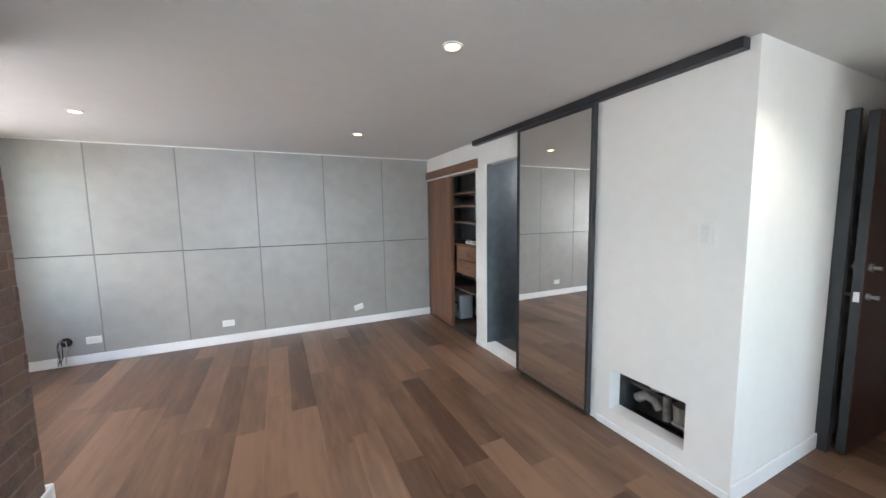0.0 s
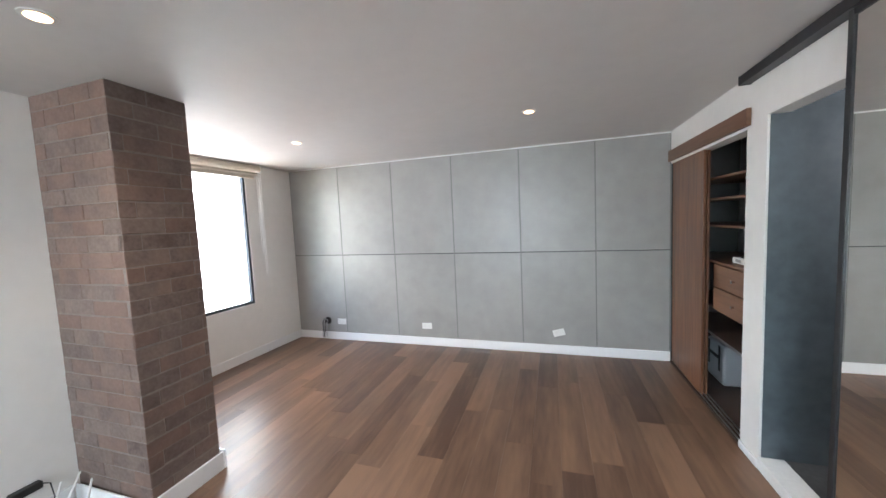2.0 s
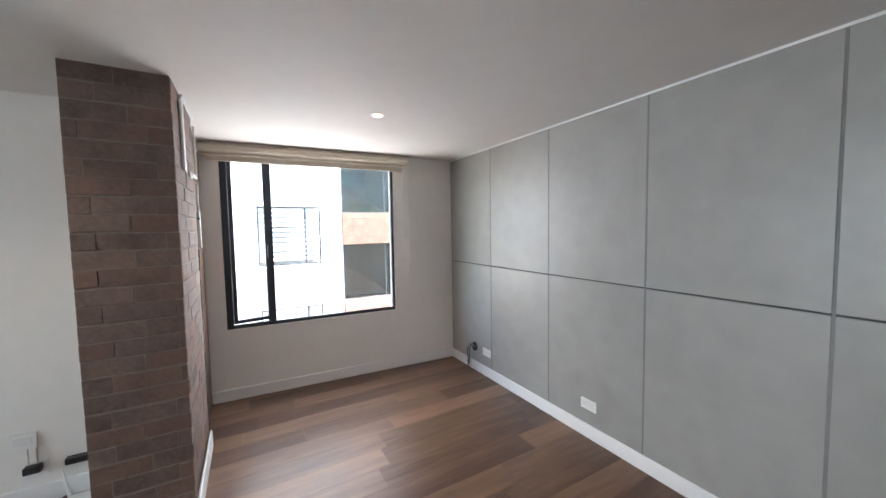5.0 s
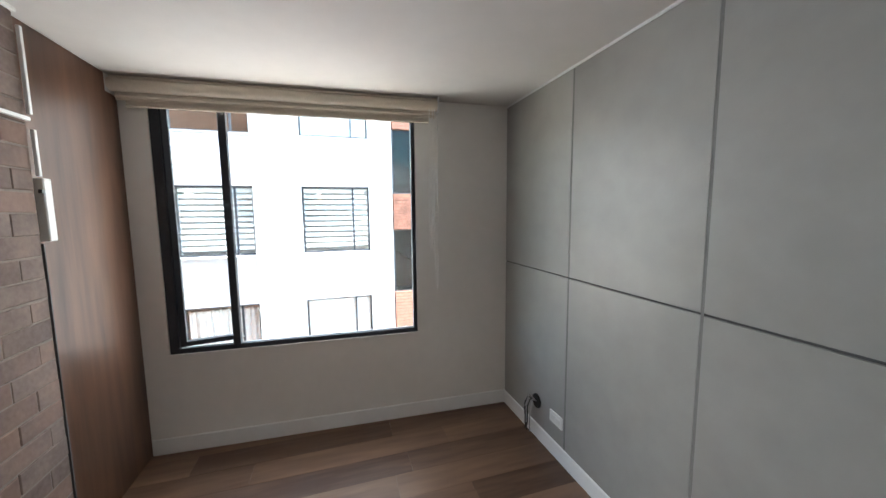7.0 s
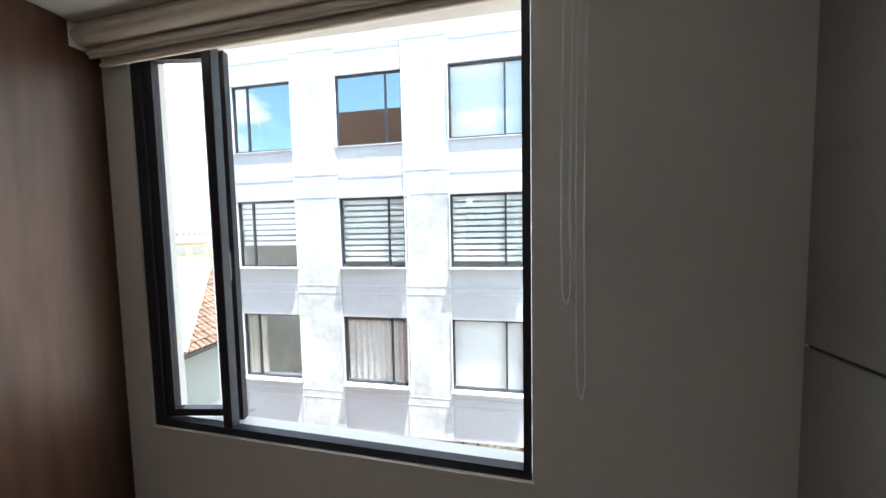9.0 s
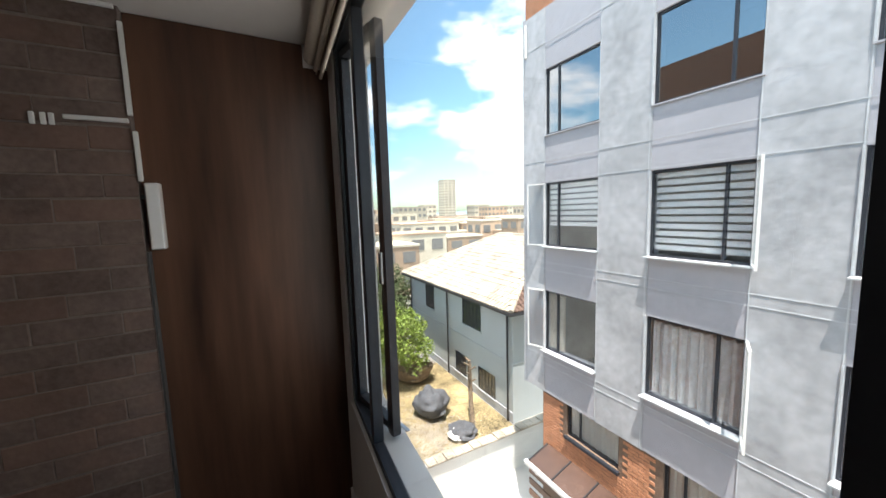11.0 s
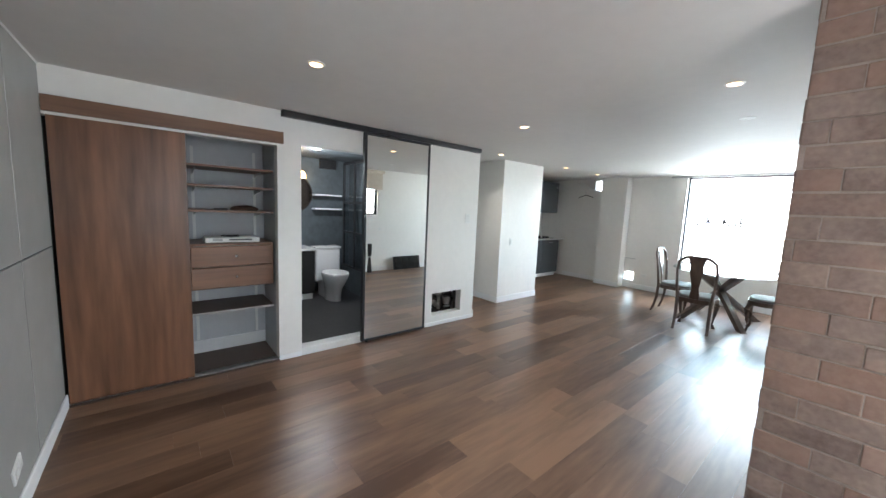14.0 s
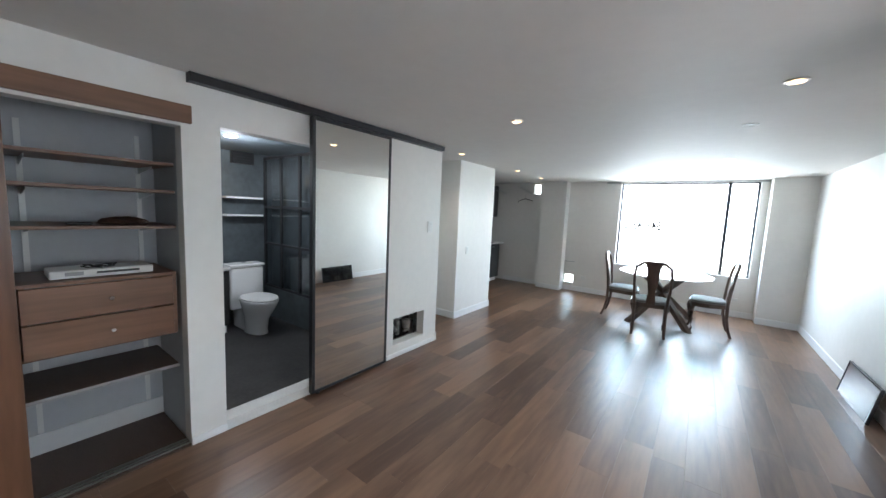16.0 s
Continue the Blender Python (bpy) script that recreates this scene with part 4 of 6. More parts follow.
# ---- floor things by the west wall ----
def router_corner():
    t = thing("power_adapter", XW2 + 0.03, 3.84, 0.24, "black power adapter plugged into the wall plate", "power adapter")
    part("body", B(XW2 + 0.002, 3.80, 0.195, XW2 + 0.045, 3.87, 0.235, bevel=0.004), M_BLACKPL, t)
    for y in (3.815, 3.85):
        part("pin", B(XW2 + 0.01, y, 0.2355, XW2 + 0.015, y + 0.004, 0.33), M_STEEL, t)
    part("base_plate", B(XW2, 3.79, 0.16, XW2 + 0.006, 3.89, 0.25), M_PLASTIC, t)
    t = thing("power_adapter", XW2 + 0.03, 4.03, 0.22, "long black plug-in power supply on the wall with its lead hanging", "power adapter")
    part("body", B(XW2 + 0.002, 3.965, 0.195, XW2 + 0.04, 4.085, 0.235, bevel=0.005), M_BLACKPL, t)
    part("lead", tube(bmesh.new(), [(XW2 + 0.02, 4.085, 0.215), (XW2 + 0.04, 4.11, 0.20), (XW2 + 0.05, 4.115, 0.12), (XW2 + 0.06, 4.08, 0.04), (XW2 + 0.10, 4.05, 0.01)], 0.003, 6), M_CABLE, t, smooth=True)
    t = thing("wifi_router", XW2 + 0.15, 4.06, 0.0, "white internet router lying on the floor with raised aerials", "router")
    part("body", B(XW2 + 0.07, 3.98, 0.001, XW2 + 0.22, 4.18, 0.035, bevel=0.008, seg=2), M_PLASTIC, t)
    for (x, y, a, b) in ((0.08, 3.99, -0.02, -0.03), (0.08, 4.08, 0.01, 0.05), (0.08, 4.13, 0.01, 0.08), (0.20, 4.16, 0.03, 0.03)):
        part("aerial", tube(bmesh.new(), [(XW2 + x, y, 0.03), (XW2 + x + a, y + b, 0.20)], [0.009, 0.005], 8), M_PLASTIC, t, smooth=True)
    t = thing("floor_cables", XW2 + 0.12, 3.9, 0.0, "tangle of black and brown cables on the floor by the router", "cables")
    r = random.Random(5)
    for k in range(4):
        pts = [(XW2 + 0.08 + 0.05 * math.sin(i * (0.7 + 0.1 * k) + k), 3.72 + 0.016 * i + 0.02 * math.cos(i * 1.1 + k), 0.006 + 0.012 * abs(math.sin(i * 0.8 + k))) for i in range(16)]
        part("cable", tube(bmesh.new(), pts, 0.004, 6), M_CABLE if k else M_BROWN, t, smooth=True)
    t = thing("plug", XW2 + 0.09, 3.80, 0.0, "black transformer lying on the floor", "transformer")
    part("body", B(XW2 + 0.05, 3.68, 0.001, XW2 + 0.11, 3.75, 0.07, bevel=0.008), M_BLACKPL, t)
    t = thing("glass_panel", XW2 + 0.05, 1.85, 0.0, "low black-framed reflective glass panel leaning on the wall", "glass panel")
    q = T((XW2 + 0.10, 1.48, 0.001)) @ pose(0, 0, 0, 0, -10, 0)
    bm = B(0, 0, 0, 0.012, 0.72, 0.30)
    bm.transform(q)
    part("glass", bm, M_BLACKGLASS, t)
    for a in ((-0.004, -0.012, 0, 0.016, 0.0, 0.30), (-0.004, 0.72, 0, 0.016, 0.732, 0.30), (-0.004, -0.012, 0.30, 0.016, 0.732, 0.312)):
        bm = B(*a)
        bm.transform(q)
        part("frame_bar", bm, M_BLACK, t)
    t = thing("floor_stand", XW2 + 0.12, 2.85, 0.0, "slim black waisted floor stand with a white band", "stand")
    part("body", lathe(bmesh.new(), [(0.055, 0.001), (0.045, 0.15), (0.028, 0.30), (0.028, 0.34)], (XW2 + 0.12, 2.85, 0), 20), M_BLACKPL, t, smooth=True)
    part("band", lathe(bmesh.new(), [(0.030, 0.341), (0.030, 0.36)], (XW2 + 0.12, 2.85, 0), 20), M_PLASTIC, t, "white band")
    part("top", lathe(bmesh.new(), [(0.040, 0.361), (0.048, 0.50), (0.048, 0.64)], (XW2 + 0.12, 2.85, 0), 20), M_BLACKPL, t, smooth=True)


router_corner()


# ---- entrance door ----
def entrance_door():
    t = thing("door_1", 5.5, 2.7, 0.0, "dark red-brown entrance door standing open with brass locks", "door")
    t["kind"] = "structure"
    q = T((5.50, 3.03, 0)) @ pose(0, 0, 0, 0, 0, -2)
    bm = B(0, -0.045, 0.012, 0.85, 0, 2.03, bevel=0.002)
    bm.transform(q)
    part("leaf", bm, M_DOOR, t)
    bm = B(-0.004, -0.043, 0.02, -0.0005, -0.002, 2.02)
    bm.transform(q)
    part("edge_strip", bm, M_DARKDOOR, t, "dark grey steel edge strip")
    for z, r in ((1.15, 0.026), (0.98, 0.02)):
        for s in (-1, 1):
            y0 = -0.045 if s < 0 else 0.0
            bm = cyl(bmesh.new(), (0.055, y0 + s * 0.001, z), (0.055, y0 + s * 0.016, z), r, r, 18)
            bm.transform(q)
            h = part("door_handle", bm, M_STEEL, t)
            bm = cyl(bmesh.new(), (0.055, y0 + s * 0.016, z), (0.055, y0 + s * 0.05, z), 0.009, 0.013, 12)
            bm.transform(q)
            part("knob", bm, M_STEEL, h)
    bm = B(-0.006, -0.036, 0.95, -0.0041, -0.010, 1.01)
    bm.transform(q)
    part("strike", bm, M_CHROME, t, "polished latch plate")
    fr = thing("door_frame", 6.5, 2.7, 0, "dark grey metal entrance door frame", "door frame")
    fr["kind"] = "structure"
    part("post", B(5.455, 3.052, 0, 5.497, 3.109, 2.05), M_DARKDOOR, fr)
    flat("hall_end_wall", B(6.9, 2.25, -0.01, 7.0, 3.11, H), M_WALL)


entrance_door()


# ---- kitchen ----
def kitchen():
    t = thing("base_cabinet", 6.1, -0.2, 0.1, "grey-blue lacquered kitchen base unit", "kitchen cabinet")
    part("body", B(5.83, -1.0, 0.09, 6.45, 1.0, 0.86, bevel=0.002), M_GRAYCAB, t)
    part("plinth", B(5.87, -0.98, 0.0, 6.44, 1.0, 0.088), M_TRIM, t, "white plinth")
    for y0, y1 in ((-0.99, -0.34), (-0.33, 0.32), (0.33, 0.98)):
        d = part("door", B(5.812, y0, 0.10, 5.829, y1, 0.85, bevel=0.002), M_GRAYCAB, t)
        part("handle", B(5.795, (y0 + y1) / 2 - 0.07, 0.80, 5.8115, (y0 + y1) / 2 + 0.07, 0.81), M_STEEL, d)
    t = thing("worktop", 6.1, -0.1, 0.87, "pale stone kitchen worktop", "worktop")
    part("slab", B(5.80, -1.18, 0.862, 6.46, 1.02, 0.892, bevel=0.003), M_SILL, t)
    t = thing("gas_hob", 6.1, -0.5, 0.893, "black gas hob with iron grates", "hob")
    part("plate", B(5.88, -0.85, 0.8925, 6.36, -0.25, 0.904), M_BLACKGLASS, t)
    for y in (-0.72, -0.38):
        for x in (6.0, 6.24):
            part("grate", box(B(x - 0.09, y - 0.006, 0.9045, x + 0.09, y + 0.006, 0.93), x - 0.006, y - 0.09, 0.9045, x + 0.006, y + 0.09, 0.929), M_BLACK, t)
    t = thing("wall_cabinet", 6.2, -0.2, 1.5, "dark grey kitchen wall unit", "kitchen cabinet")
    part("body", B(5.93, -1.0, 1.49, 6.45, 1.0, 2.20, bevel=0.002), M_GRAYCAB, t)
    for y0, y1 in ((-0.99, -0.34), (-0.33, 0.32), (0.33, 0.98)):
        part("door", B(5.914, y0, 1.50, 5.929, y1, 2.19, bevel=0.002), M_GRAYCAB, t)
    flat("kitchen_back_wall", B(6.46, -1.2, -0.01, 6.55, 1.24, H), M_WALL)
    # clear glass in the small high wall opening, not a lamp
    t = thing("light_fitting", 4.98, YS - 0.1, 2.1, "small bright window pane high on the kitchen wall", "window")
    part("pane", B(KX0, YS - 0.105, KZ0, KX1, YS - 0.1, KZ1), M_GLASS, t)
    for x0 in (6.10, 5.44):
        t = thing("drying_rack", x0, -1.1, 2.1, "white folding wall-mounted clothes drying rack", "drying rack", "drying racks")
        for i in range(4):
            a, b = x0 - i * 0.078, x0 - (i + 1) * 0.078
            zt, zb = 2.235 - i * 0.042, 2.135 - i * 0.042
            part("lattice", tube(bmesh.new(), [(a, -1.12, zt), (b, -1.12, zb)], 0.010, 6), M_PLASTIC, t)
            part("lattice", tube(bmesh.new(), [(a, -1.10, zb), (b, -1.10, zt - 0.042)], 0.010, 6), M_PLASTIC, t)
            part("bar", tube(bmesh.new(), [(b, -1.18, zb + 0.03), (b, -0.80, zb + 0.03)], 0.006, 6), M_PLASTIC, t)
    t = thing("clothes_hanger", 5.37, -1.15, 1.82, "dark clothes hanger hanging below the drying rack", "hanger")
    part("arms", tube(bmesh.new(), [(5.47, -1.12, 1.845), (5.45, -1.12, 1.875), (5.30, -1.12, 1.925), (5.12, -1.12, 1.88)], 0.008, 8), M_CABLE, t, smooth=True)
    part("hook", tube(bmesh.new(), [(5.30, -1.12, 1.925), (5.30, -1.12, 1.98), (5.315, -1.12, 2.005), (5.305, -1.12, 2.03), (5.293, -1.12, 2.026)], 0.003, 6), M_STEEL, t)
    t = thing("pipe_stub", 4.33, YS + 0.03, 0.6, "thin grey gas pipe stub beside the pilaster", "pipe")
    part("pipe", tube(bmesh.new(), [(4.32, YS + 0.02, 0.62), (4.12, YS + 0.02, 0.62)], 0.006, 8), M_GREYCABLE, t)
    part("pipe", tube(bmesh.new(), [(4.325, YS + 0.02, 0.62), (4.325, YS + 0.02, 0.40)], 0.004, 8), M_GREYCABLE, t)
    t = thing("hatch_frame", 4.23, YS, 0.16, "low square opening in the wall letting in daylight", "wall opening")
    part("rim", box(box(bmesh.new(), HX0 - 0.02, YS + 0.0005, HZ1, HX1 + 0.008, YS + 0.008, HZ1 + 0.012), HX0 - 0.02, YS + 0.0005, HZ0, HX0, YS + 0.008, HZ1), M_TRIM, t)


kitchen()


# ---- table and chairs ----
def dining_table(cx, cy):
    t = thing("round_table", cx, cy, 0, "round glass table on crossed dark wooden beams", "dining table")
    part("tabletop", cyl(bmesh.new(), (cx, cy, 0.738), (cx, cy, 0.75), 0.62, 0.62, 64), M_GLASSTOP, t, "clear glass round top")
    for ang in (50, 130, 230, 310):
        a = radians(ang)
        foot = Vector((cx + 0.58 * math.cos(a), cy + 0.58 * math.sin(a), 0.0))
        top = Vector((cx - 0.38 * math.cos(a), cy - 0.38 * math.sin(a), 0.735))
        d = top - foot
        side = d.cross(Vector((0, 0, 1))).normalized()
        along = Vector((d.x, d.y, 0)).normalized()
        bm = bmesh.new()
        off = side * (0.037 if ang < 180 else -0.037)
        ring = []
        for p in (foot, top):
            ring.append([bm.verts.new(p + off * 0.0 + side * sx * 0.034 + along * ax * 0.06) for sx, ax in ((-1, -1), (1, -1), (1, 1), (-1, 1))])
        for i in range(4):
            bm.faces.new((ring[0][i], ring[0][(i + 1) % 4], ring[1][(i + 1) % 4], ring[1][i]))
        bm.faces.new(list(reversed(ring[0])))
        bm.faces.new(ring[1])
        part("beam", bm, M_DARKWOOD, t)


def dining_chair():
    """Front towards +y, base at the origin."""
    t = thing("dining_chair", 0, 0, 0, "dark wooden dining chair with vase splat and grey padded seat", "chair", "chairs round the table")
    out = []
    for i in range(32):
        a = 2 * math.pi * i / 32
        c, s = math.cos(a), math.sin(a)
        wx = 0.24 if s > 0 else 0.205
        out.append((math.copysign(abs(c) ** 0.55, c) * wx, math.copysign(abs(s) ** 0.55, s) * 0.215))
    part("seat_frame", slab(bmesh.new(), out, 0.055, T((0, 0, 0.385))), M_DARKWOOD, t)
    bm = bmesh.new()
    rings = []
    for z, k in ((0.442, 0.93), (0.462, 0.95), (0.482, 0.88), (0.492, 0.6)):
        rings.append([bm.verts.new((x * k, y * k, z)) for x, y in out])
    for lo, hi in zip(rings, rings[1:]):
        for i in range(32):
            bm.faces.new((lo[i], lo[(i + 1) % 32], hi[(i + 1) % 32], hi[i]))
    bm.faces.new(list(reversed(rings[0])))
    bm.faces.new(rings[-1])
    part("seat", bm, M_CUSHION, t, "grey padded seat", smooth=True)
    for s in (-1, 1):
        pts = [(s * 0.20, 0.18, 0.39), (s * 0.215, 0.20, 0.32), (s * 0.195, 0.185, 0.18), (s * 0.185, 0.175, 0.06), (s * 0.20, 0.20, 0.0)]
        part("leg", tube(bmesh.new(), pts, [0.030, 0.034, 0.020, 0.014, 0.024], 10), M_DARKWOOD, t, smooth=True)
        pts = [(s * 0.185, -0.20, 0.42), (s * 0.185, -0.205, 0.25), (s * 0.187, -0.235, 0.10), (s * 0.19, -0.27, 0.0)]
        part("leg", tube(bmesh.new(), pts, [0.022, 0.020, 0.018, 0.017], 8), M_DARKWOOD, t, smooth=True)
        pts = [(s * 0.185, -0.20, 0.42), (s * 0.205, -0.212, 0.60), (s * 0.215, -0.235, 0.80), (s * 0.200, -0.262, 0.93), (s * 0.13, -0.278, 0.99), (s * 0.05, -0.285, 1.01)]
        part("back_post", tube(bmesh.new(), pts, [0.020, 0.018, 0.017, 0.018, 0.019, 0.019], 8), M_DARKWOOD, t, smooth=True)
    prof = [(0.05, 0.42), (0.052, 0.50), (0.040, 0.58), (0.055, 0.70), (0.075, 0.80), (0.070, 0.88), (0.085, 0.95), (0.12, 1.015)]
    bm = bmesh.new()
    rows = []
    for wv, z in prof:
        y = -0.20 - 0.085 * max(0, (z - 0.42) / 0.6) ** 1.3
        rows.append([bm.verts.new((sx * wv, y + dy, z)) for sx, dy in ((-1, -0.007), (1, -0.007), (1, 0.007), (-1, 0.007))])
    for lo, hi in zip(rows, rows[1:]):
        for i in range(4):
            bm.faces.new((lo[i], lo[(i + 1) % 4], hi[(i + 1) % 4], hi[i]))
    bm.faces.new(list(reversed(rows[0])))
    bm.faces.new(rows[-1])
    part("splat", bm, M_DARKWOOD, t)
    return t


dining_table(2.43, -0.02)
ch = dining_chair()
copy_thing(ch, pose(2.96, 0.12, 0, 0, 0, 92))
copy_thing(ch, pose(1.86, 0.15, 0, 0, 0, -86))
ch.matrix_basis = pose(2.51, 0.80, 0, 0, 0, 186)


# ---- column fixings ----
def trunking():
    y0, y1 = 4.642, 4.655
    for nm, a in (("cable_trunking", (1.074, 1.098, 1.86, 2.237)), ("cable_trunking", (1.102, 1.128, 1.86, 2.237)), ("cable_trunking", (0.61, 0.782, 1.873, 1.888)),
                  ("cable_trunking", (0.615, 1.076, 2.262, 2.277)), ("cable_trunking", (0.596, 0.611, 1.90, 2.222)), ("cable_trunking", (0.588, 0.603, 1.665, 1.845))):
        t = thing(nm, (a[0] + a[1]) / 2, y0, a[2], "strip of white plastic cable trunking remaining on the brick", "cable trunking", "cable trunking strips")
        part("strip", B(a[0], y0, a[2], a[1], y1, a[3], bevel=0.002), M_PLASTIC, t)
    for x in (1.045, 0.859, 0.832, 0.812):
        t = thing("wall_anchor", x, y0, 1.87, "small white wall plug pad on the brick", "wall anchor", "wall anchors")
        part("pad", B(x - 0.007, y0, 1.85, x + 0.007, y0 + 0.008, 1.89, bevel=0.002), M_PLASTIC, t)
    t = thing("bracket_block", 0.575, 4.63, 1.41, "white plastic trunking box at the column edge", "trunking box")
    part("box", B(0.545, 4.6005, 1.408, 0.588, 4.655, 1.660, bevel=0.004), M_PLASTIC, t)
    part("terminal", B(0.5885, 4.642, 1.60, 0.600, 4.655, 1.615), M_BLACKPL, t)
    t = thing("edge_bead", 0.592, 4.605, 0.0, "thin dark edging bead between brick and wood panel", "edging")
    part("bead", B(0.5995, 4.6005, 0.0, 0.606, 4.642, 1.40), M_GAP, t)


trunking()

M_JOINT = material("pale_joint_bead", (0.50, 0.53, 0.55), 0.6, spread=0.1)
M_SKYGLASS = glassy("reflecting_glass", (0.45, 0.47, 0.48), 0.42)
# ---- outside: the block opposite ----
FX = -5.43
G = -8.4
fb = thing("apartment_block", -8, 3.4, G, "grey stucco apartment block over an orange brick lower floor", "building")
cols = [(0.52, 1.90), (2.87, 4.24), (5.13, 6.51)]
rows_z = [(3.10, 4.47), (0.69, 2.08), (-1.71, -0.32)]
ys = [-0.14] + [v for c in cols for v in c] + [7.02]
for i in range(0, len(ys), 2):
    part("pier", B(FX - 0.3, ys[i], -2.75, FX, ys[i + 1], 5.72), M_FACADE, fb, "grey rough stucco pier")
zs = [-2.75, -1.71, -0.32, 0.69, 2.08, 3.10, 4.47, 5.72]
for c in cols:
    for i in range(0, 8, 2):
        part("spandrel", B(FX - 0.3, c[0] + 0.001, zs[i], FX - 0.012, c[1] - 0.001, zs[i + 1]), M_SPANDREL, fb, "smooth grey rendered spandrel")
w = B(-16, -0.14, -2.75, FX - 0.31, 0.1, 5.72)
box(w, -16, 0.1, 5.5, FX - 0.31, 7.02, 5.72)
part("wall", w, M_FACADE, fb, "grey rough stucco wall")
part("floor_slab", box(box(bmesh.new(), -16, 0.1, -2.75, FX - 0.31, 7.0, -2.6), -16, 0.1, 0.0, FX - 0.31, 7.0, 0.1), M_ROOM_SHADE, fb)
part("room_back", B(-9.2, 0.1, -2.6, -9.1, 7.0, 5.5), M_CURTAIN2, fb)
j = bmesh.new()
for z in (-2.06, -1.9, 0.32, 0.16, 2.56, 2.11, 5.0):
    box(j, FX, -0.13, z, FX + 0.006, 7.0, z + 0.009)
for y in (1.89, 2.83, 4.23, 5.11, 6.51):
    box(j, FX, y, -2.7, FX + 0.005, y + 0.012, 5.7)
part("render_joint", j, M_JOINT, fb, "thin pale render joint beads")
part("corner_bead", B(FX - 0.02, -0.16, -2.78, FX + 0.012, -0.12, 5.75), M_FACADE, fb)
part("roof_parapet", B(-16, -0.14, 5.72, FX - 0.05, 7.0, 6.9), M_OBRICK, fb, "orange brick roof parapet")
part("drain_pipe", tube(bmesh.new(), [(FX + 0.03, -0.05, 5.6), (FX + 0.03, -0.05, 4.9)], 0.03, 8), M_SILL, fb)


def facade_window(y0, y1, z0, z1, style, mull, open_side=0):
    wd = new("window")
    wd.parent = fb
    wd.location = Vector((FX, y0, z0)) - fb.location
    x0, x1 = FX - 0.10, FX - 0.05
    f = bmesh.new()
    box(f, x0, y0, z0, x1, y0 + 0.035, z1)
    box(f, x0, y1 - 0.035, z0, x1, y1, z1)
    box(f, x0, y0 + 0.035, z0, x1, y1 - 0.035, z0 + 0.035)
    box(f, x0, y0 + 0.035, z1 - 0.035, x1, y1 - 0.035, z1)
    ym = y0 + (y1 - y0) * mull
    box(f, x0, ym - 0.018, z0 + 0.035, x1, ym + 0.018, z1 - 0.035)
    part("frame", f, M_DARKFRAME, wd)
    part("pane", B(x0 + 0.022, y0 + 0.035, z0 + 0.035, x0 + 0.027, y1 - 0.035, z1 - 0.035), M_SKYGLASS if style == "clear" else M_WINGLASS, wd)
    low = z0 < 3
    part("sill", B(FX - 0.11, y0 - 0.02, z0 - 0.022, FX + (0.12 if low else 0.02), y1 + 0.02, z0 - 0.001), M_JOINT if low else M_SPANDREL, wd)
    if y0 > 2:
        part("edge_bead", B(FX - 0.05, y0 - 0.02, z0, FX + 0.02, y0 - 0.001, z1), M_JOINT, wd, "white edge bead")
    if style in ("zebra", "zebra_short"):
        bm = bmesh.new()
        zb = z0 + (0.12 if style == "zebra" else 0.36)
        n = int((z1 - zb) / 0.115)
        for i in range(n):
            box(bm, FX - 0.135, y0 + 0.04, z1 - 0.05 - i * 0.115 - 0.080, FX - 0.132, y1 - 0.04, z1 - 0.05 - i * 0.115)
        part("blind", bm, M_SLAT, wd, "white striped day and night blind")
    elif style == "venetian":
        bm = bmesh.new()
        for i in range(44):
            box(bm, FX - 0.14, y0 + 0.04, z1 - 0.06 - i * 0.029, FX - 0.132, y1 - 0.04, z1 - 0.041 - i * 0.029)
        part("blind", bm, M_SLAT, wd, "grey fine venetian blind")
    elif style == "white":
        part("blind", B(FX - 0.14, y0 + 0.04, z0 + 0.04, FX - 0.135, y1 - 0.04, z1 - 0.04), M_SLAT, wd, "plain white roller blind")
    elif style in ("floral", "beige"):
        bm = bmesh.new()
        ye = y1 - 0.04 if style == "floral" else y0 + 0.45
        n = 60
        pr = None
        for i in range(n + 1):
            y = y0 + 0.04 + (ye - y0 - 0.04) * i / n
            x = FX - 0.17 + 0.03 * math.sin(i * 0.95) + 0.012 * math.sin(i * 2.3)
            zt = z1 - 0.08 - 0.04 * abs(math.sin(i * 0.48))
            cur = [bm.verts.new((x, y, z0 + 0.04)), bm.verts.new((x, y, zt)), bm.verts.new((x - 0.004, y, zt)), bm.verts.new((x - 0.004, y, z0 + 0.04))]
            if pr:
                for a in range(4):
                    bm.faces.new((pr[a], pr[(a + 1) % 4], cur[(a + 1) % 4], cur[a]))
            pr = cur
        part("curtain", bm, M_CURTAIN if style == "floral" else M_CURTAIN2, wd, "patterned net curtain" if style == "floral" else "plain beige curtain")
    if open_side:
        wq, ws = 0.42, (y1 - y0) * 0.26
        hinge = y0 if open_side < 0 else y1
        ang = 70 if open_side < 0 else -80
        bm = bmesh.new()
        s = -open_side
        box(bm, -0.015, 0, 0, 0.015, 0.03, z1 - z0)
        box(bm, -0.015, ws + 0.05, 0, 0.015, ws + 0.08, z1 - z0)
        box(bm, -0.015, 0.03, 0, 0.015, ws + 0.05, 0.03)
        box(bm, -0.015, 0.03, z1 - z0 - 0.03, 0.015, ws + 0.05, z1 - z0)
        m = T((FX - 0.02, hinge, z0)) @ (pose(0, 0, 0, 0, 0, -160) if open_side < 0 else pose(0, 0, 0, 0, 0, -65))
        bm.transform(m)
        part("sash", bm, M_PLASTIC, wd, "open white framed side sash")
        bm = B(-0.003, 0.03, 0.03, 0.003, ws + 0.05, z1 - z0 - 0.03)
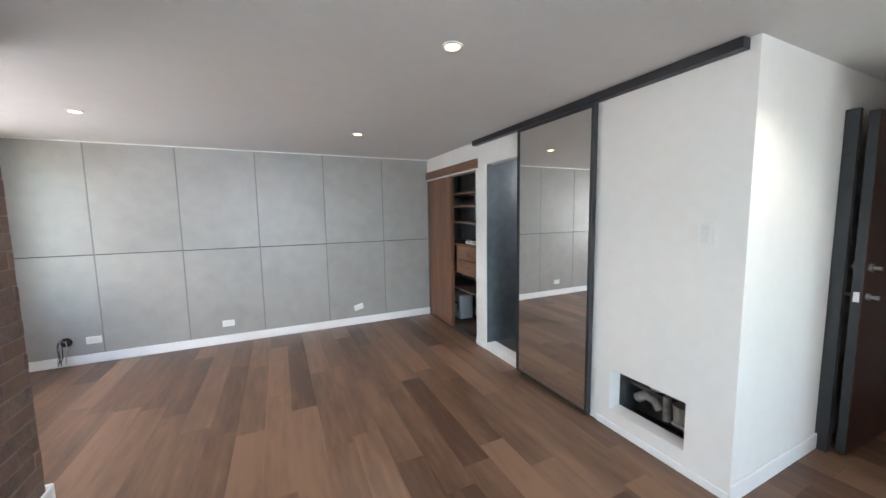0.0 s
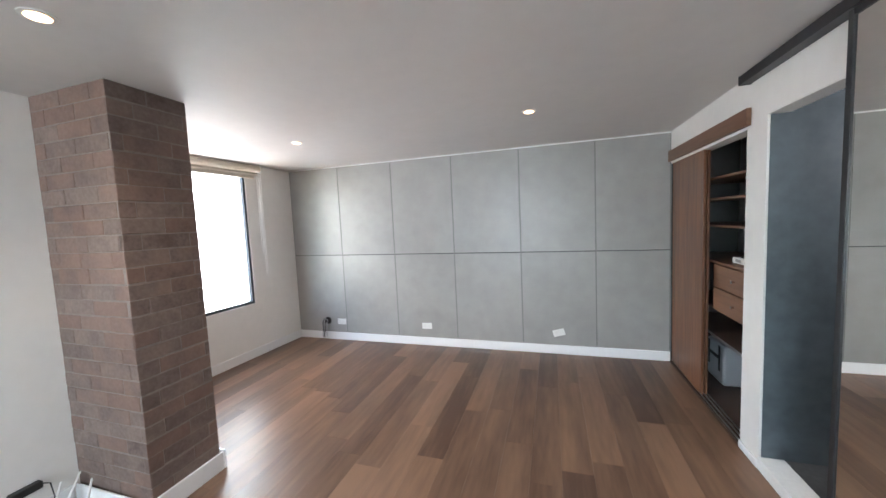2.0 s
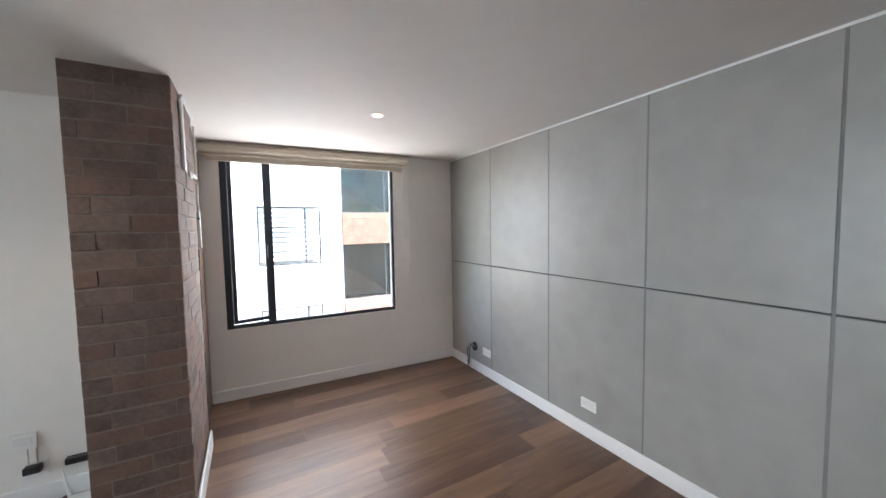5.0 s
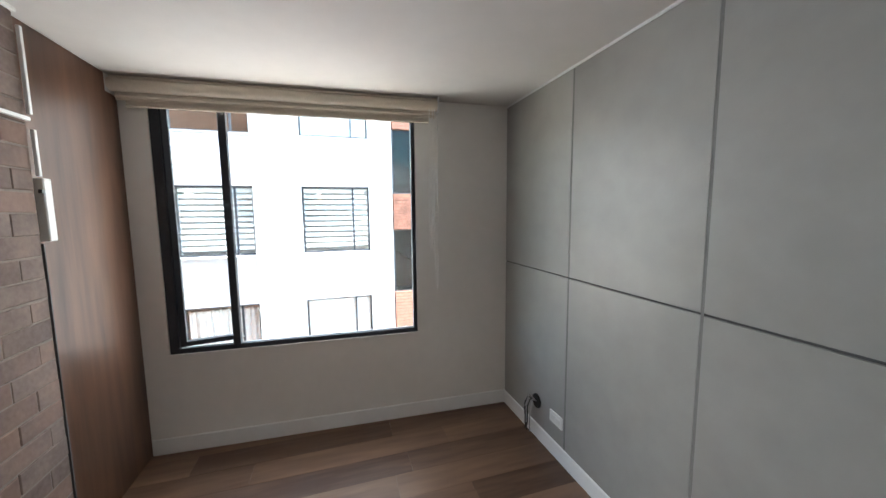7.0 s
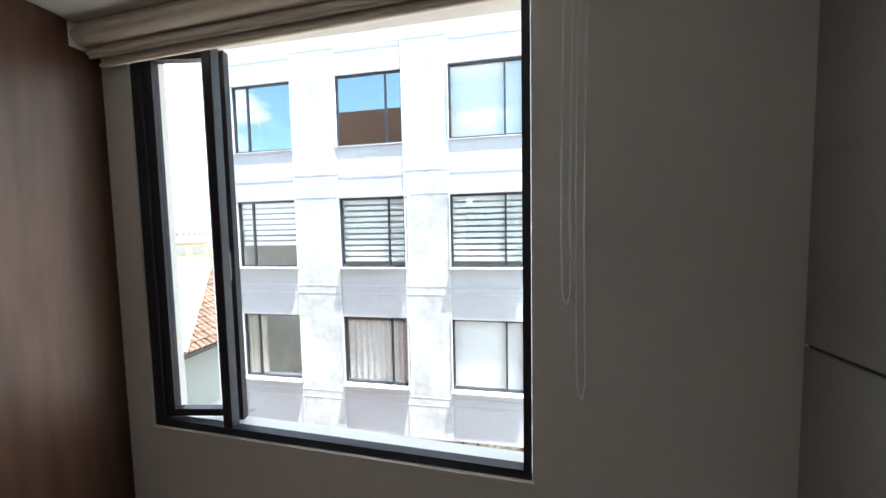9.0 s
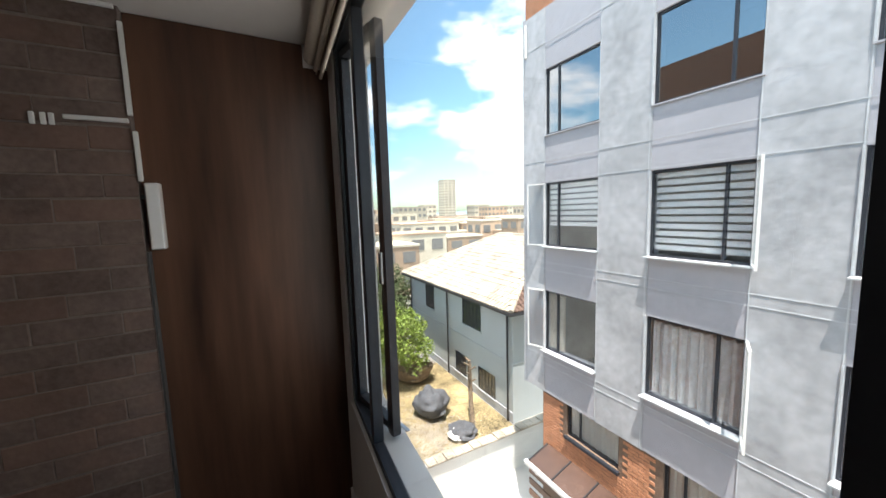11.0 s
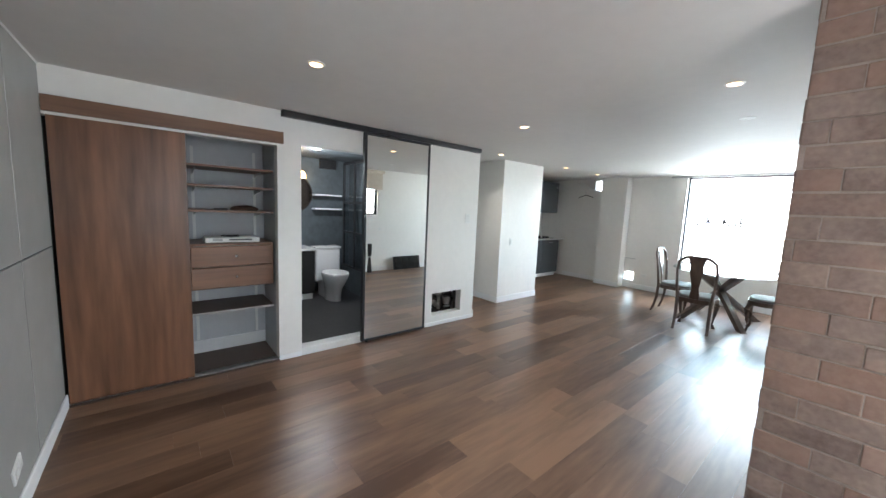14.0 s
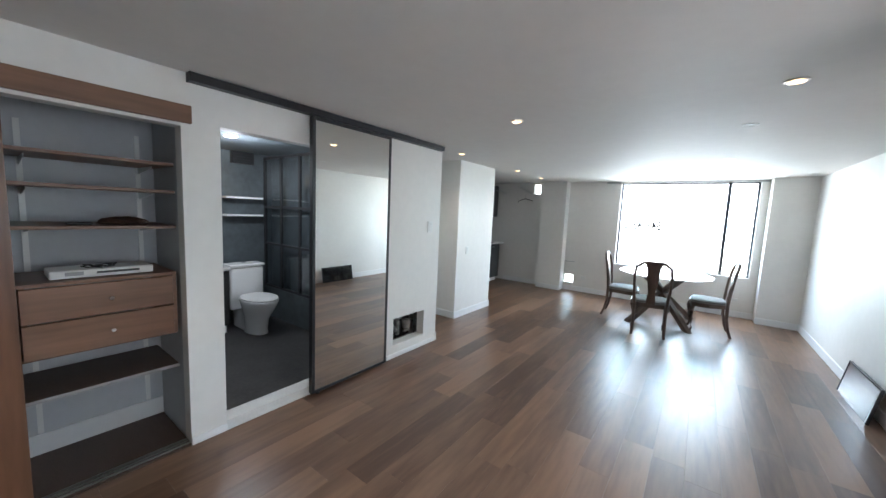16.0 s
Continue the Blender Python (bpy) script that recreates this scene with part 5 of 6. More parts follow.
        bm.transform(m)
        part("sash_pane", bm, M_WINGLASS, wd)


styles = [["clear", "clear", "venetian"], ["zebra_short", "zebra", "zebra"], ["beige", "floral", "white"]]
for ci, (a, b) in enumerate(cols):
    for ri, (z0, z1) in enumerate(rows_z):
        side = 0
        if ri > 0 and ci == 0:
            side = -1
        if ri > 0 and ci == 1:
            side = 1
        facade_window(a, b, z0, z1, styles[ri][ci], 0.25 if ci == 0 else 0.75, side)

# brick lower floor, set back
bw = bmesh.new()
bz = [(-3.50, -2.80)]
lo = [(1.14, 2.40), (3.22, 4.44), (5.27, 6.5)]
yy = [0.42] + [v for c in lo for v in c] + [9.0]
for i in range(0, len(yy), 2):
    box(bw, -6.2, yy[i], G, FX - 0.06, yy[i + 1], -2.75)
for c in lo:
    box(bw, -6.2, c[0], G, FX - 0.06, c[1], -3.50)
part("brick_wall", bw, M_OMORTAR, fb, "orange brick lower wall with brown joints")
for c in lo:
    wd = new("window")
    wd.parent = fb
    wd.location = Vector((FX - 0.1, c[0], -3.5)) - fb.location
    f = bmesh.new()
    box(f, FX - 0.16, c[0], -3.50, FX - 0.11, c[0] + 0.04, -2.76)
    box(f, FX - 0.16, c[1] - 0.04, -3.50, FX - 0.11, c[1], -2.76)
    box(f, FX - 0.16, c[0] + 0.3, -3.46, FX - 0.11, c[0] + 0.33, -2.76)
    box(f, FX - 0.16, c[0] + 0.04, -3.50, FX - 0.11, c[1] - 0.04, -3.46)
    part("frame", f, M_DARKFRAME, wd)
    part("pane", B(FX - 0.14, c[0] + 0.04, -3.46, FX - 0.135, c[1] - 0.04, -2.76), M_WINGLASS, wd)
    cb = bmesh.new()
    n, prv = 44, None
    for i in range(n + 1):
        y = c[0] + 0.04 + (c[1] - c[0] - 0.08) * i / n
        x = FX - 0.185 + 0.016 * math.sin(i * 1.1) + 0.006 * math.sin(i * 2.7)
        cur = [cb.verts.new(v) for v in ((x, y, -3.46), (x, y, -2.76), (x - 0.004, y, -2.76), (x - 0.004, y, -3.46))]
        if prv:
            for a in range(4):
                cb.faces.new((prv[a], prv[(a + 1) % 4], cur[(a + 1) % 4], cur[a]))
        prv = cur
    part("curtain", cb, M_CURTAIN2, wd, "pale pleated net curtain")
    part("sill", B(FX - 0.11, c[0] - 0.03, -3.56, FX + 0.01, c[1] + 0.03, -3.501), M_DARKFRAME, wd)

M_STAIRWALL = material("stairwell_grey", (0.38, 0.32, 0.29), 0.8, spread=0.08, scale=1.0)
M_BAYBRICK = material("bay_brick", (0.20, 0.095, 0.065), 0.9, spread=0.2, scale=4, per=0.4)
M_BAYFACE = material("bay_face_brick", (0.25, 0.115, 0.082), 0.85, spread=0.2, scale=6, per=0.3)
# stairwell shade put into the pane colour, which dims the view inside
M_BAYGLASS = glassy("bay_shade_glass", (0.50, 0.51, 0.53), 0.02)
# brick stair bay further on
sb = thing("stair_bay", -6, 8.0, G, "orange brick stair bay with tall glazed openings", "building")
w = bmesh.new()
for z0, z1 in ((-2.75, -0.30), (1.14, 1.94), (3.35, 6.9)):
    box(w, FX - 0.25, 7.04, z0, FX, 8.55, z1)
box(w, FX - 0.25, 8.55, -2.75, FX, 8.74, 6.9)
part("wall", w, M_BAYBRICK, sb)
part("post", B(FX - 0.2, 8.745, -2.75, FX + 0.04, 8.86, 6.9), material("red_post", (0.45, 0.14, 0.10), 0.7), sb, "red painted post")
part("side_wall", B(FX - 0.25, 8.865, G, FX + 0.01, 14, 6.9), M_PALEWALL, sb, "white rendered side wall")
part("room", box(box(B(-8.6, 7.04, -2.7, -8.5, 8.7, 6.9), -8.5, 8.60, -2.7, FX - 0.26, 8.7, 6.9), -8.5, 7.04, -2.7, FX - 0.26, 7.08, 6.9), M_STAIRWALL, sb, "grey stairwell walls")
# unseen slabs added behind the brick bands, they block daylight from above
for zf in (-0.62, 1.55, 3.45):
    part("landing", B(-8.49, 7.085, zf, FX - 0.26, 8.595, zf + 0.18), M_STAIRWALL, sb, "grey slab added to keep daylight out of the stairwell")
for z0 in (-0.30, 1.94):
    for k in range(9):
        part("stair_step", B(-7.6, 7.15 + 0.13 * k, z0 + 0.02, -6.0, 7.28 + 0.13 * k, z0 + 0.85 - 0.09 * k), M_BAYBRICK, sb)
    wd = new("window")
    wd.parent = sb
    wd.location = Vector((FX, 7.05, z0)) - sb.location
    z1 = z0 + 1.43
    f = bmesh.new()
    box(f, FX - 0.12, 7.045, z0 + 0.001, FX - 0.08, 7.075, z1)
    box(f, FX - 0.12, 8.515, z0 + 0.001, FX - 0.08, 8.545, z1)
    box(f, FX - 0.12, 7.075, z0 + 0.001, FX - 0.08, 8.515, z0 + 0.03)
    box(f, FX - 0.12, 8.17, z0 + 0.03, FX - 0.08, 8.20, z1)
    part("frame", f, M_DARKFRAME, wd)
    part("pane", B(FX - 0.102, 7.075, z0 + 0.03, FX - 0.098, 8.515, z1), M_BAYGLASS, wd)

# bricks of the lower facade and of the stair bay that can be told apart
def brick_field(x, y0, y1, z0, z1, length, height, gap, seed, parent, mat, skip=()):
    """Courses of bricks, laid half over half, proud of the wall at x by up to a centimetre."""
    verts, faces, r = [], [], random.Random(seed)
    row, z = 0, z0
    while z + height <= z1:
        y = y0 - (length / 2 if row % 2 else 0.0)
        while y < y1:
            a, b = max(y, y0), min(y + length - gap, y1)
            if b - a > 0.02 and not any(s0 < b and a < s1 and z + height > t0 and z < t1 for s0, s1, t0, t1 in skip):
                xo, c0, c1, k = x + 0.006 + r.random() * 0.006, z, z + height - gap, len(verts)
                verts += [(xo, a, c0), (xo, b, c0), (xo, b, c1), (xo, a, c1), (x, a, c0), (x, b, c0), (x, b, c1), (x, a, c1)]
                faces += [(k, k + 1, k + 2, k + 3), (k + 4, k + 5, k + 1, k), (k + 5, k + 6, k + 2, k + 1), (k + 6, k + 7, k + 3, k + 2), (k + 7, k + 4, k, k + 3)]
            y += length
        z += height
        row += 1
    me = bpy.data.meshes.new("brick")
    off = root_place(parent)
    me.from_pydata([Vector(v) - off for v in verts], [], faces)
    me.materials.append(mat)
    o = new("brick", me)
    o.parent = parent
    return tagged(o, "", kind="stuff")


brick_field(FX - 0.0598, 0.44, 6.9, -4.9, -2.80, 0.205, 0.072, 0.014, 2, fb, M_OBRICK, [(c[0] - 0.05, c[1] + 0.05, -3.58, -2.7) for c in lo])
for za, zb in ((-2.7, -0.31), (1.15, 1.93), (3.36, 5.4)):
    brick_field(FX + 0.0002, 7.05, 8.74, za, zb, 0.205, 0.072, 0.014, int(za * 10) + 60, sb, M_BAYFACE)

# canopy at the foot of the block
cn = thing("canopy", -5.1, 3.5, -4.3, "brown polycarbonate lean-to canopy with a white gutter", "canopy")
for i in range(9):
    y = 0.62 + i * 0.70
    part("roof_panel", slab(bmesh.new(), [(0, 0), (0.62, 0), (0.62, 0.66), (0, 0.66)], 0.015, T((FX - 0.04, y, -4.04)) @ pose(0, 0, 0, 0, 19, 0)), M_CANOPY, cn)
    part("rafter", slab(bmesh.new(), [(0, 0), (0.62, 0), (0.62, 0.03), (0, 0.03)], 0.04, T((FX - 0.04, y - 0.035, -4.055)) @ pose(0, 0, 0, 0, 19, 0)), M_BLACK, cn)
part("gutter", B(-4.92, 0.50, -4.33, -4.80, 6.9, -4.25, bevel=0.01), M_SILL, cn, "white gutter")
for k in range(7):
    part("gutter_bracket", B(-4.925, 0.9 + 0.9 * k, -4.335, -4.79, 0.95 + 0.9 * k, -4.235), M_SILL, cn)
for k in range(14):
    part("slat", B(-4.90, 0.62, -4.50 - k * 0.27, -4.86, 6.9, -4.36 - k * 0.27, bevel=0.004), M_WALNUT_H, cn, "brown timber slat")

# ---- ground, yard ----
flat("ground", B(-900, -900, G - 0.2, 900, 900, G), M_GROUND, "dry ground and roofs in the distance")
flat("yard_lawn", B(-9.5, -13.5, G, -4.2, -2.15, G + 0.03), M_GRASS, "patchy lawn with dry cut grass")
flat("terrace", B(-9.5, -1.99, G, -3.3, 1.0, -6.9), M_PALEWALL, "white painted terrace")
yw = thing("yard_wall", -6.5, -2.07, G, "white yard wall with a mossy clay coping", "wall")
part("wall", B(-9.5, -2.15, G, -3.42, -1.995, -5.62), M_PALEWALL, yw)
for i in range(20):
    x = -9.45 + i * 0.30
    part("coping_tile", B(x, -2.24, -5.617, x + 0.285, -1.90, -5.55 + 0.01 * (i % 3), bevel=0.015), M_TILE, yw)
yw2 = thing("yard_wall", -3.5, -7, G, "low rendered side wall of the yard", "wall")
part("wall", B(-3.62, -14, G, -3.42, -2.16, -6.2), M_PALEWALL, yw2)
part("coping", B(-3.68, -14, -6.199, -3.36, -2.16, -6.12), M_TILE, yw2)


def house():
    t = thing("house", -13, -12, G, "white rendered two-storey house with a clay tile hip roof", "house")
    x1, x0, y1, y0, ze = -9.60, -20.4, -5.75, -17.6, -2.95
    part("wall", B(x0, y0, G, x1, y1, ze), M_HOUSE, t, "white rendered wall")
    part("string_course", box(B(x1, y0, -5.55, x1 + 0.03, y1 + 0.03, -5.50), x0, y1, -5.55, x1, y1 + 0.03, -5.50), M_HOUSE, t)
    part("plinth", B(x1, y0, G, x1 + 0.04, y1 + 0.04, G + 0.5), M_FACADE, t)
    wins = [(-9.2, 1.75, -4.75, -3.35), (-14.3, 1.2, -4.85, -3.3), (-7.85, 1.45, -7.9, -6.7), (-10.4, 1.15, -7.85, -6.65)]
    for yc, wd_, z0, z1 in wins:
        wd = new("window")
        wd.parent = t
        wd.location = Vector((x1, yc, z0)) - t.location
        a, b = yc - wd_ / 2, yc + wd_ / 2
        # flat dark sheet on the wall, painted as the shade indoors
        part("recess", B(x1 - 0.02, a, z0, x1 + 0.004, b, z1), M_ROOM_SHADE, wd)
        f = bmesh.new()
        nb = 5
        for i in range(nb + 1):
            y = a + (b - a) * i / nb
            box(f, x1 + 0.01, y - 0.015, z0, x1 + 0.04, y + 0.015, z1)
        for i in range(6):
            z = z0 + (z1 - z0) * i / 5
            box(f, x1 + 0.012, a, z - 0.012, x1 + 0.035, b, z + 0.012)
        part("grille", f, M_DARKFRAME, wd, "dark metal window grille")
        part("pane", B(x1 + 0.0045, a + 0.02, z0 + 0.02, x1 + 0.009, b - 0.02, z1 - 0.02), M_WINGLASS, wd)
        part("sill", B(x1, a - 0.08, z0 - 0.07, x1 + 0.09, b + 0.08, z0 - 0.001), M_HOUSE, wd)
    for y in (-6.0, -11.75, -17.3):
        part("downpipe", tube(bmesh.new(), [(x1 + 0.42, y, ze + 0.02), (x1 + 0.12, y, ze - 0.25), (x1 + 0.12, y, G + 0.05)], 0.055, 8), M_BLACK, t, "dark downpipe")
    e = 0.45
    ex1, ex0, ey1, ey0 = x1 + e, x0 - e, y1 + e, y0 - e
    rise, half = 2.75, (ex1 - ex0) / 2
    xm = (ex1 + ex0) / 2
    ra, rb_ = Vector((xm, ey1 - half * 0.75, ze + rise)), Vector((xm, ey0 + half * 0.75, ze + rise))
    c = {"ne": Vector((ex1, ey1, ze)), "nw": Vector((ex0, ey1, ze)), "se": Vector((ex1, ey0, ze)), "sw": Vector((ex0, ey0, ze))}
    bm = bmesh.new()
    vs = {k: bm.verts.new(v) for k, v in c.items()}
    a, b = bm.verts.new(ra), bm.verts.new(rb_)
    bm.faces.new((vs["ne"], a, b, vs["se"]))
    bm.faces.new((vs["nw"], vs["sw"], b, a))
    bm.faces.new((vs["ne"], vs["nw"], a))
    bm.faces.new((vs["se"], b, vs["sw"]))
    bm.faces.new((vs["ne"], vs["se"], vs["sw"], vs["nw"]))
    roof = part("roof", bm, M_TILE_BROWN, t)
    part("gutter", box(B(ex1, ey0, ze - 0.12, ex1 + 0.12, ey1 + 0.12, ze + 0.0), ex0, ey1, ze - 0.12, ex1, ey1 + 0.12, ze), M_BLACK, t, "dark gutter")
    r = random.Random(11)

    def tiles(p0, p1, q0, q1, mat, name):
        """Barrel tiles on the slope between the eave p0-p1 and the ridge q0-q1."""
        bm = bmesh.new()
        L = (p1 - p0).length
        u = (p1 - p0).normalized()
        n = ((p1 - p0).cross(q0 - p0)).normalized()
        if n.z < 0:
            n = -n
        v = n.cross(u)
        if v.z < 0:
            v = -v
        hgt = (q0 - p0).dot(v)
        a0, a1 = (q0 - p0).dot(u), (q1 - p0).dot(u)
        pitch, ln = 0.24, 0.42
        for i in range(int(L / pitch)):
            s = (i + 0.5) * pitch
            top = hgt * min(1, s / max(a0, 0.01)) if s < a0 else (hgt if s <= a1 else hgt * (L - s) / max(L - a1, 0.01))
            d = -0.03
            while d < top - 0.1:
                l = min(ln, top - d)
                o = p0 + u * (s + r.uniform(-0.015, 0.015)) + v * d + n * (0.015 + r.uniform(0, 0.015))
                lo_, hi_ = [], []
                for k in range(6):
                    an = math.pi * k / 5
                    rr0, rr1 = 0.105, 0.085
                    lo_.append(bm.verts.new(o + u * rr0 * math.cos(an) + n * (rr0 * 0.75 * math.sin(an) + 0.02)))
                    hi_.append(bm.verts.new(o + v * l + u * rr1 * math.cos(an) + n * rr1 * 0.75 * math.sin(an)))
                for k in range(5):
                    bm.faces.new((lo_[k], lo_[k + 1], hi_[k + 1], hi_[k]))
                bm.faces.new(lo_)
                d += ln * 0.9
        part(name, bm, mat, roof, kind="stuff")

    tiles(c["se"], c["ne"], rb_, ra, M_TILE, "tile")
    tiles(c["ne"], c["nw"], ra, ra + Vector((0.01, 0, 0)), M_TILE_BROWN, "tile")
    hip = bmesh.new()
    for p, q in ((c["ne"], ra), (c["se"], rb_), (ra, rb_)):
        n = int((q - p).length / 0.4)
        for i in range(n):
            s0, s1 = p.lerp(q, i / n), p.lerp(q, (i + 1.1) / n)
            cyl(hip, s0 + Vector((0, 0, 0.06)), s1 + Vector((0, 0, 0.04)), 0.12, 0.10, 8)
    part("ridge_tile", hip, M_TILE, roof, kind="stuff")


house()


def leaf_clump(bm, c, r, n, rng, size):
    for _ in range(n):
        d = Vector((rng.gauss(0, 1), rng.gauss(0, 1), rng.gauss(0, 0.85)))
        d = d.normalized() * r * (0.55 + 0.45 * rng.random())
        p = c + d
        a = Vector((rng.uniform(-1, 1), rng.uniform(-1, 1), rng.uniform(-0.3, 0.8))).normalized()
        b = a.cross(Vector((rng.uniform(-1, 1), rng.uniform(-1, 1), rng.uniform(-1, 1)))).normalized()
        s = size * rng.uniform(0.6, 1.3)
        v = [bm.verts.new(p - a * s), bm.verts.new(p + b * s * 0.45), bm.verts.new(p + a * s), bm.verts.new(p - b * s * 0.45)]
        bm.faces.new(v)


def tree(x, y, h, spread, mat, seed, label, size=0.09, clumps=46):
    rng = random.Random(seed)
    t = thing("tree", x, y, G, label, "tree")
    pts = [(x, y, G), (x + 0.1, y, G + h * 0.3), (x - 0.05, y + 0.1, G + h * 0.6), (x, y, G + h * 0.85)]
    bm = tube(bmesh.new(), pts, [0.16, 0.13, 0.09, 0.04], 8)
    cr = bmesh.new()
    for _ in range(clumps):
        a, rr = rng.uniform(0, 2 * math.pi), spread * math.sqrt(rng.random())
        z = G + h * (0.30 + 0.68 * rng.random() * (1 - 0.4 * rr / spread))
        c = Vector((x + rr * math.cos(a), y + rr * math.sin(a), z))
        if rng.random() < 0.35:
            tube(bm, [(x, y, G + h * 0.45), tuple((c + Vector((x, y, G + h * 0.45))) / 2 + Vector((0, 0, 0.1))), tuple(c)], [0.05, 0.03, 0.012], 5)
        leaf_clump(cr, c, spread * rng.uniform(0.22, 0.36), 130, rng, size)
    part("trunk", bm, M_BARK, t, smooth=True)
    part("crown", cr, mat, t)


tree(-6.45, -12.4, 5.0, 1.85, M_LEAF, 21, "bright green garden bush tree in the neighbour's yard", 0.085, 80)
tree(-8.2, -20.5, 6.6, 2.6, M_LEAF2, 22, "olive green tree behind the garden", 0.13, 60)
tree(-6.1, -15.8, 6.2, 2.0, M_LEAF2, 23, "thin olive green tree beside the garden path", 0.12, 50)


def yard_things():
    t = thing("bare_tree", -8.05, -6.7, G, "lopped bare tree trunk with stubby ends", "tree")
    bm = tube(bmesh.new(), [(-7.75, -6.35, G), (-7.95, -6.8, G + 1.1), (-8.1, -7.1, G + 2.3), (-8.12, -7.15, G + 2.9)], [0.13, 0.11, 0.10, 0.08], 9)
    rng = random.Random(4)
    for k in range(8):
        z = G + 1.5 + 0.2 * k
        a = rng.uniform(0, 6.3)
        tube(bm, [(-8.05, -7.0, z), (-8.05 + 0.28 * math.cos(a), -7.0 + 0.28 * math.sin(a), z + 0.16)], [0.05, 0.03], 6)
    part("trunk", bm, M_BARK, t, smooth=True)
    for (x, y, sx, sy, sz, mat, lab, seed) in ((-6.6, -8.3, 0.75, 0.9, 1.15, M_TARP, "grey tarpaulin draped over a pile in the yard", 1), (-7.1, -6.2, 0.6, 0.65, 0.45, M_TARP, "dark rubbish bags heaped on the lawn", 2), (-7.3, -12.0, 1.1, 0.9, 1.2, M_BARK, "shed and stacked timber at the garden end", 3), (-6.7, -6.1, 0.3, 0.35, 0.35, M_PALEWALL, "white plastic sack on the lawn", 4)):
        t = thing("heap", x, y, G, lab, "heap")
        bm = bmesh.new()
        bmesh.ops.create_icosphere(bm, subdivisions=4, radius=1)
        for v in bm.verts:
            n = 1 + 0.35 * noise.noise(v.co * 1.7 + Vector((seed * 7, 0, 0))) + 0.05 * noise.noise(v.co * 5)
            v.co = Vector((x + v.co.x * sx * n, y + v.co.y * sy * n, G + 0.03 + max(0, (v.co.z * 0.5 + 0.5) * sz * n)))
        part("cover", bm, mat, t, smooth=True)
    t = thing("straw", -6.2, -6.0, G, "heap of dry cut grass and twigs", "cut grass")
    bm = bmesh.new()
    rng = random.Random(9)
    for _ in range(2600):
        x, y = rng.gauss(-5.9, 0.8), rng.gauss(-6.3, 1.5)
        if -9.3 < x < -3.8 and -12 < y < -2.4:
            a = rng.uniform(0, 3.14)
            l = rng.uniform(0.06, 0.22)
            z = G + 0.04 + rng.random() * 0.10
            d = Vector((math.cos(a) * l, math.sin(a) * l, rng.uniform(-0.03, 0.03)))
            p = Vector((x, y, z))
            s = Vector((-d.y, d.x, 0)).normalized() * 0.012
            bm.faces.new([bm.verts.new(v) for v in (p - s, p + s, p + d + s, p + d - s)])
    part("stalks", bm, M_TILE, t, kind="stuff")


yard_things()


# ---- the town ----
def far_block(x, y, w, d, top, mat, label, floors, name="far_building"):
    t = thing(name, x, y, G, label, "building")
    part("wall", B(x - w / 2, y - d / 2, G, x + w / 2, y + d / 2, top), mat, t)
    bm = bmesh.new()
    fh = (top - G) / floors
    n = max(2, int(w / 2.6))
    m = max(2, int(d / 2.6))
    for f in range(floors):
        z0, z1 = G + fh * (f + 0.35), G + fh * (f + 0.8)
        for i in range(n):
            xa = x - w / 2 + w * (i + 0.2) / n
            box(bm, xa, y + d / 2, z0, xa + w * 0.6 / n, y + d / 2 + 0.06, z1)
        for i in range(m):
            ya = y - d / 2 + d * (i + 0.2) / m
            box(bm, x + w / 2, ya, z0, x + w / 2 + 0.06, ya + d * 0.6 / m, z1)
    part("windows", bm, M_CITYWIN, t, kind="stuff")
    part("roof", B(x - w / 2 - 0.1, y - d / 2 - 0.1, top, x + w / 2 + 0.1, y + d / 2 + 0.1, top + 0.25), M_CITYRED if mat is M_CITY and int(x) % 2 else M_CITY, t)


def at_bearing(az, dist):
    a = radians(az)
    return -math.sin(a) * dist, 6.4 + math.cos(a) * dist


x, y = at_bearing(151.3, 260)
far_block(x, y, 9.5, 9.5, 24.5, M_CITY, "tall cream apartment tower on the skyline", 17)
plan = [(158.0, 52, 9, 7, -1.6, 1), (163, 44, 8, 7, -2.5, 0), (155.5, 85, 15, 9, -1.2, 1), (147.0, 95, 13, 8, -1.6, 0), (144.5, 82, 9, 6, -0.9, 0),
        (146.3, 240, 12, 10, 5.0, 1), (143.9, 210, 14, 9, 3.6, 0), (141.5, 130, 14, 9, -0.9, 1), (139.2, 70, 7, 5, -0.2, 0), (149, 150, 12, 8, -2.2, 0),
        (157.5, 190, 16, 9, 4.4, 1), (154.6, 230, 9, 9, 6.0, 1), (160.5, 120, 15, 9, 1.0, 1), (165.5, 150, 18, 10, 3.0, 0), (168.5, 100, 14, 9, 1.0, 1),
        (141.0, 240, 16, 9, 4.0, 1), (152.8, 66, 9, 6, -3.6, 1), (149.8, 62, 7, 5, -2.9, 0), (137, 190, 22, 12, 2.2, 1), (172, 140, 14, 9, 2.0, 0)]
for az, dist, w_, d_, top, kind_ in plan:
    x, y = at_bearing(az, dist)
    far_block(x, y, w_, d_, top, M_CITY if kind_ else M_CITYRED, "cream rendered building in the town beyond" if kind_ else "orange brick building in the town beyond", max(2, int((top - G) / 2.7)))
rt = random.Random(77)
red = bmesh.new()
low = thing("distant_roofs", 0, -200, G, "spread of distant low roofs", "buildings")
bm = bmesh.new()
for _ in range(170):
    az, dist = rt.uniform(132, 176), rt.uniform(80, 420)
    x, y = at_bearing(az, dist)
    s = rt.uniform(5, 12)
    box(red if rt.random() < 0.3 else bm, x - s, y - s * 0.6, G, x + s, y + s * 0.6, G + rt.uniform(3.5, 7.5))
part("roofs", bm, M_CITY, low, kind="stuff")
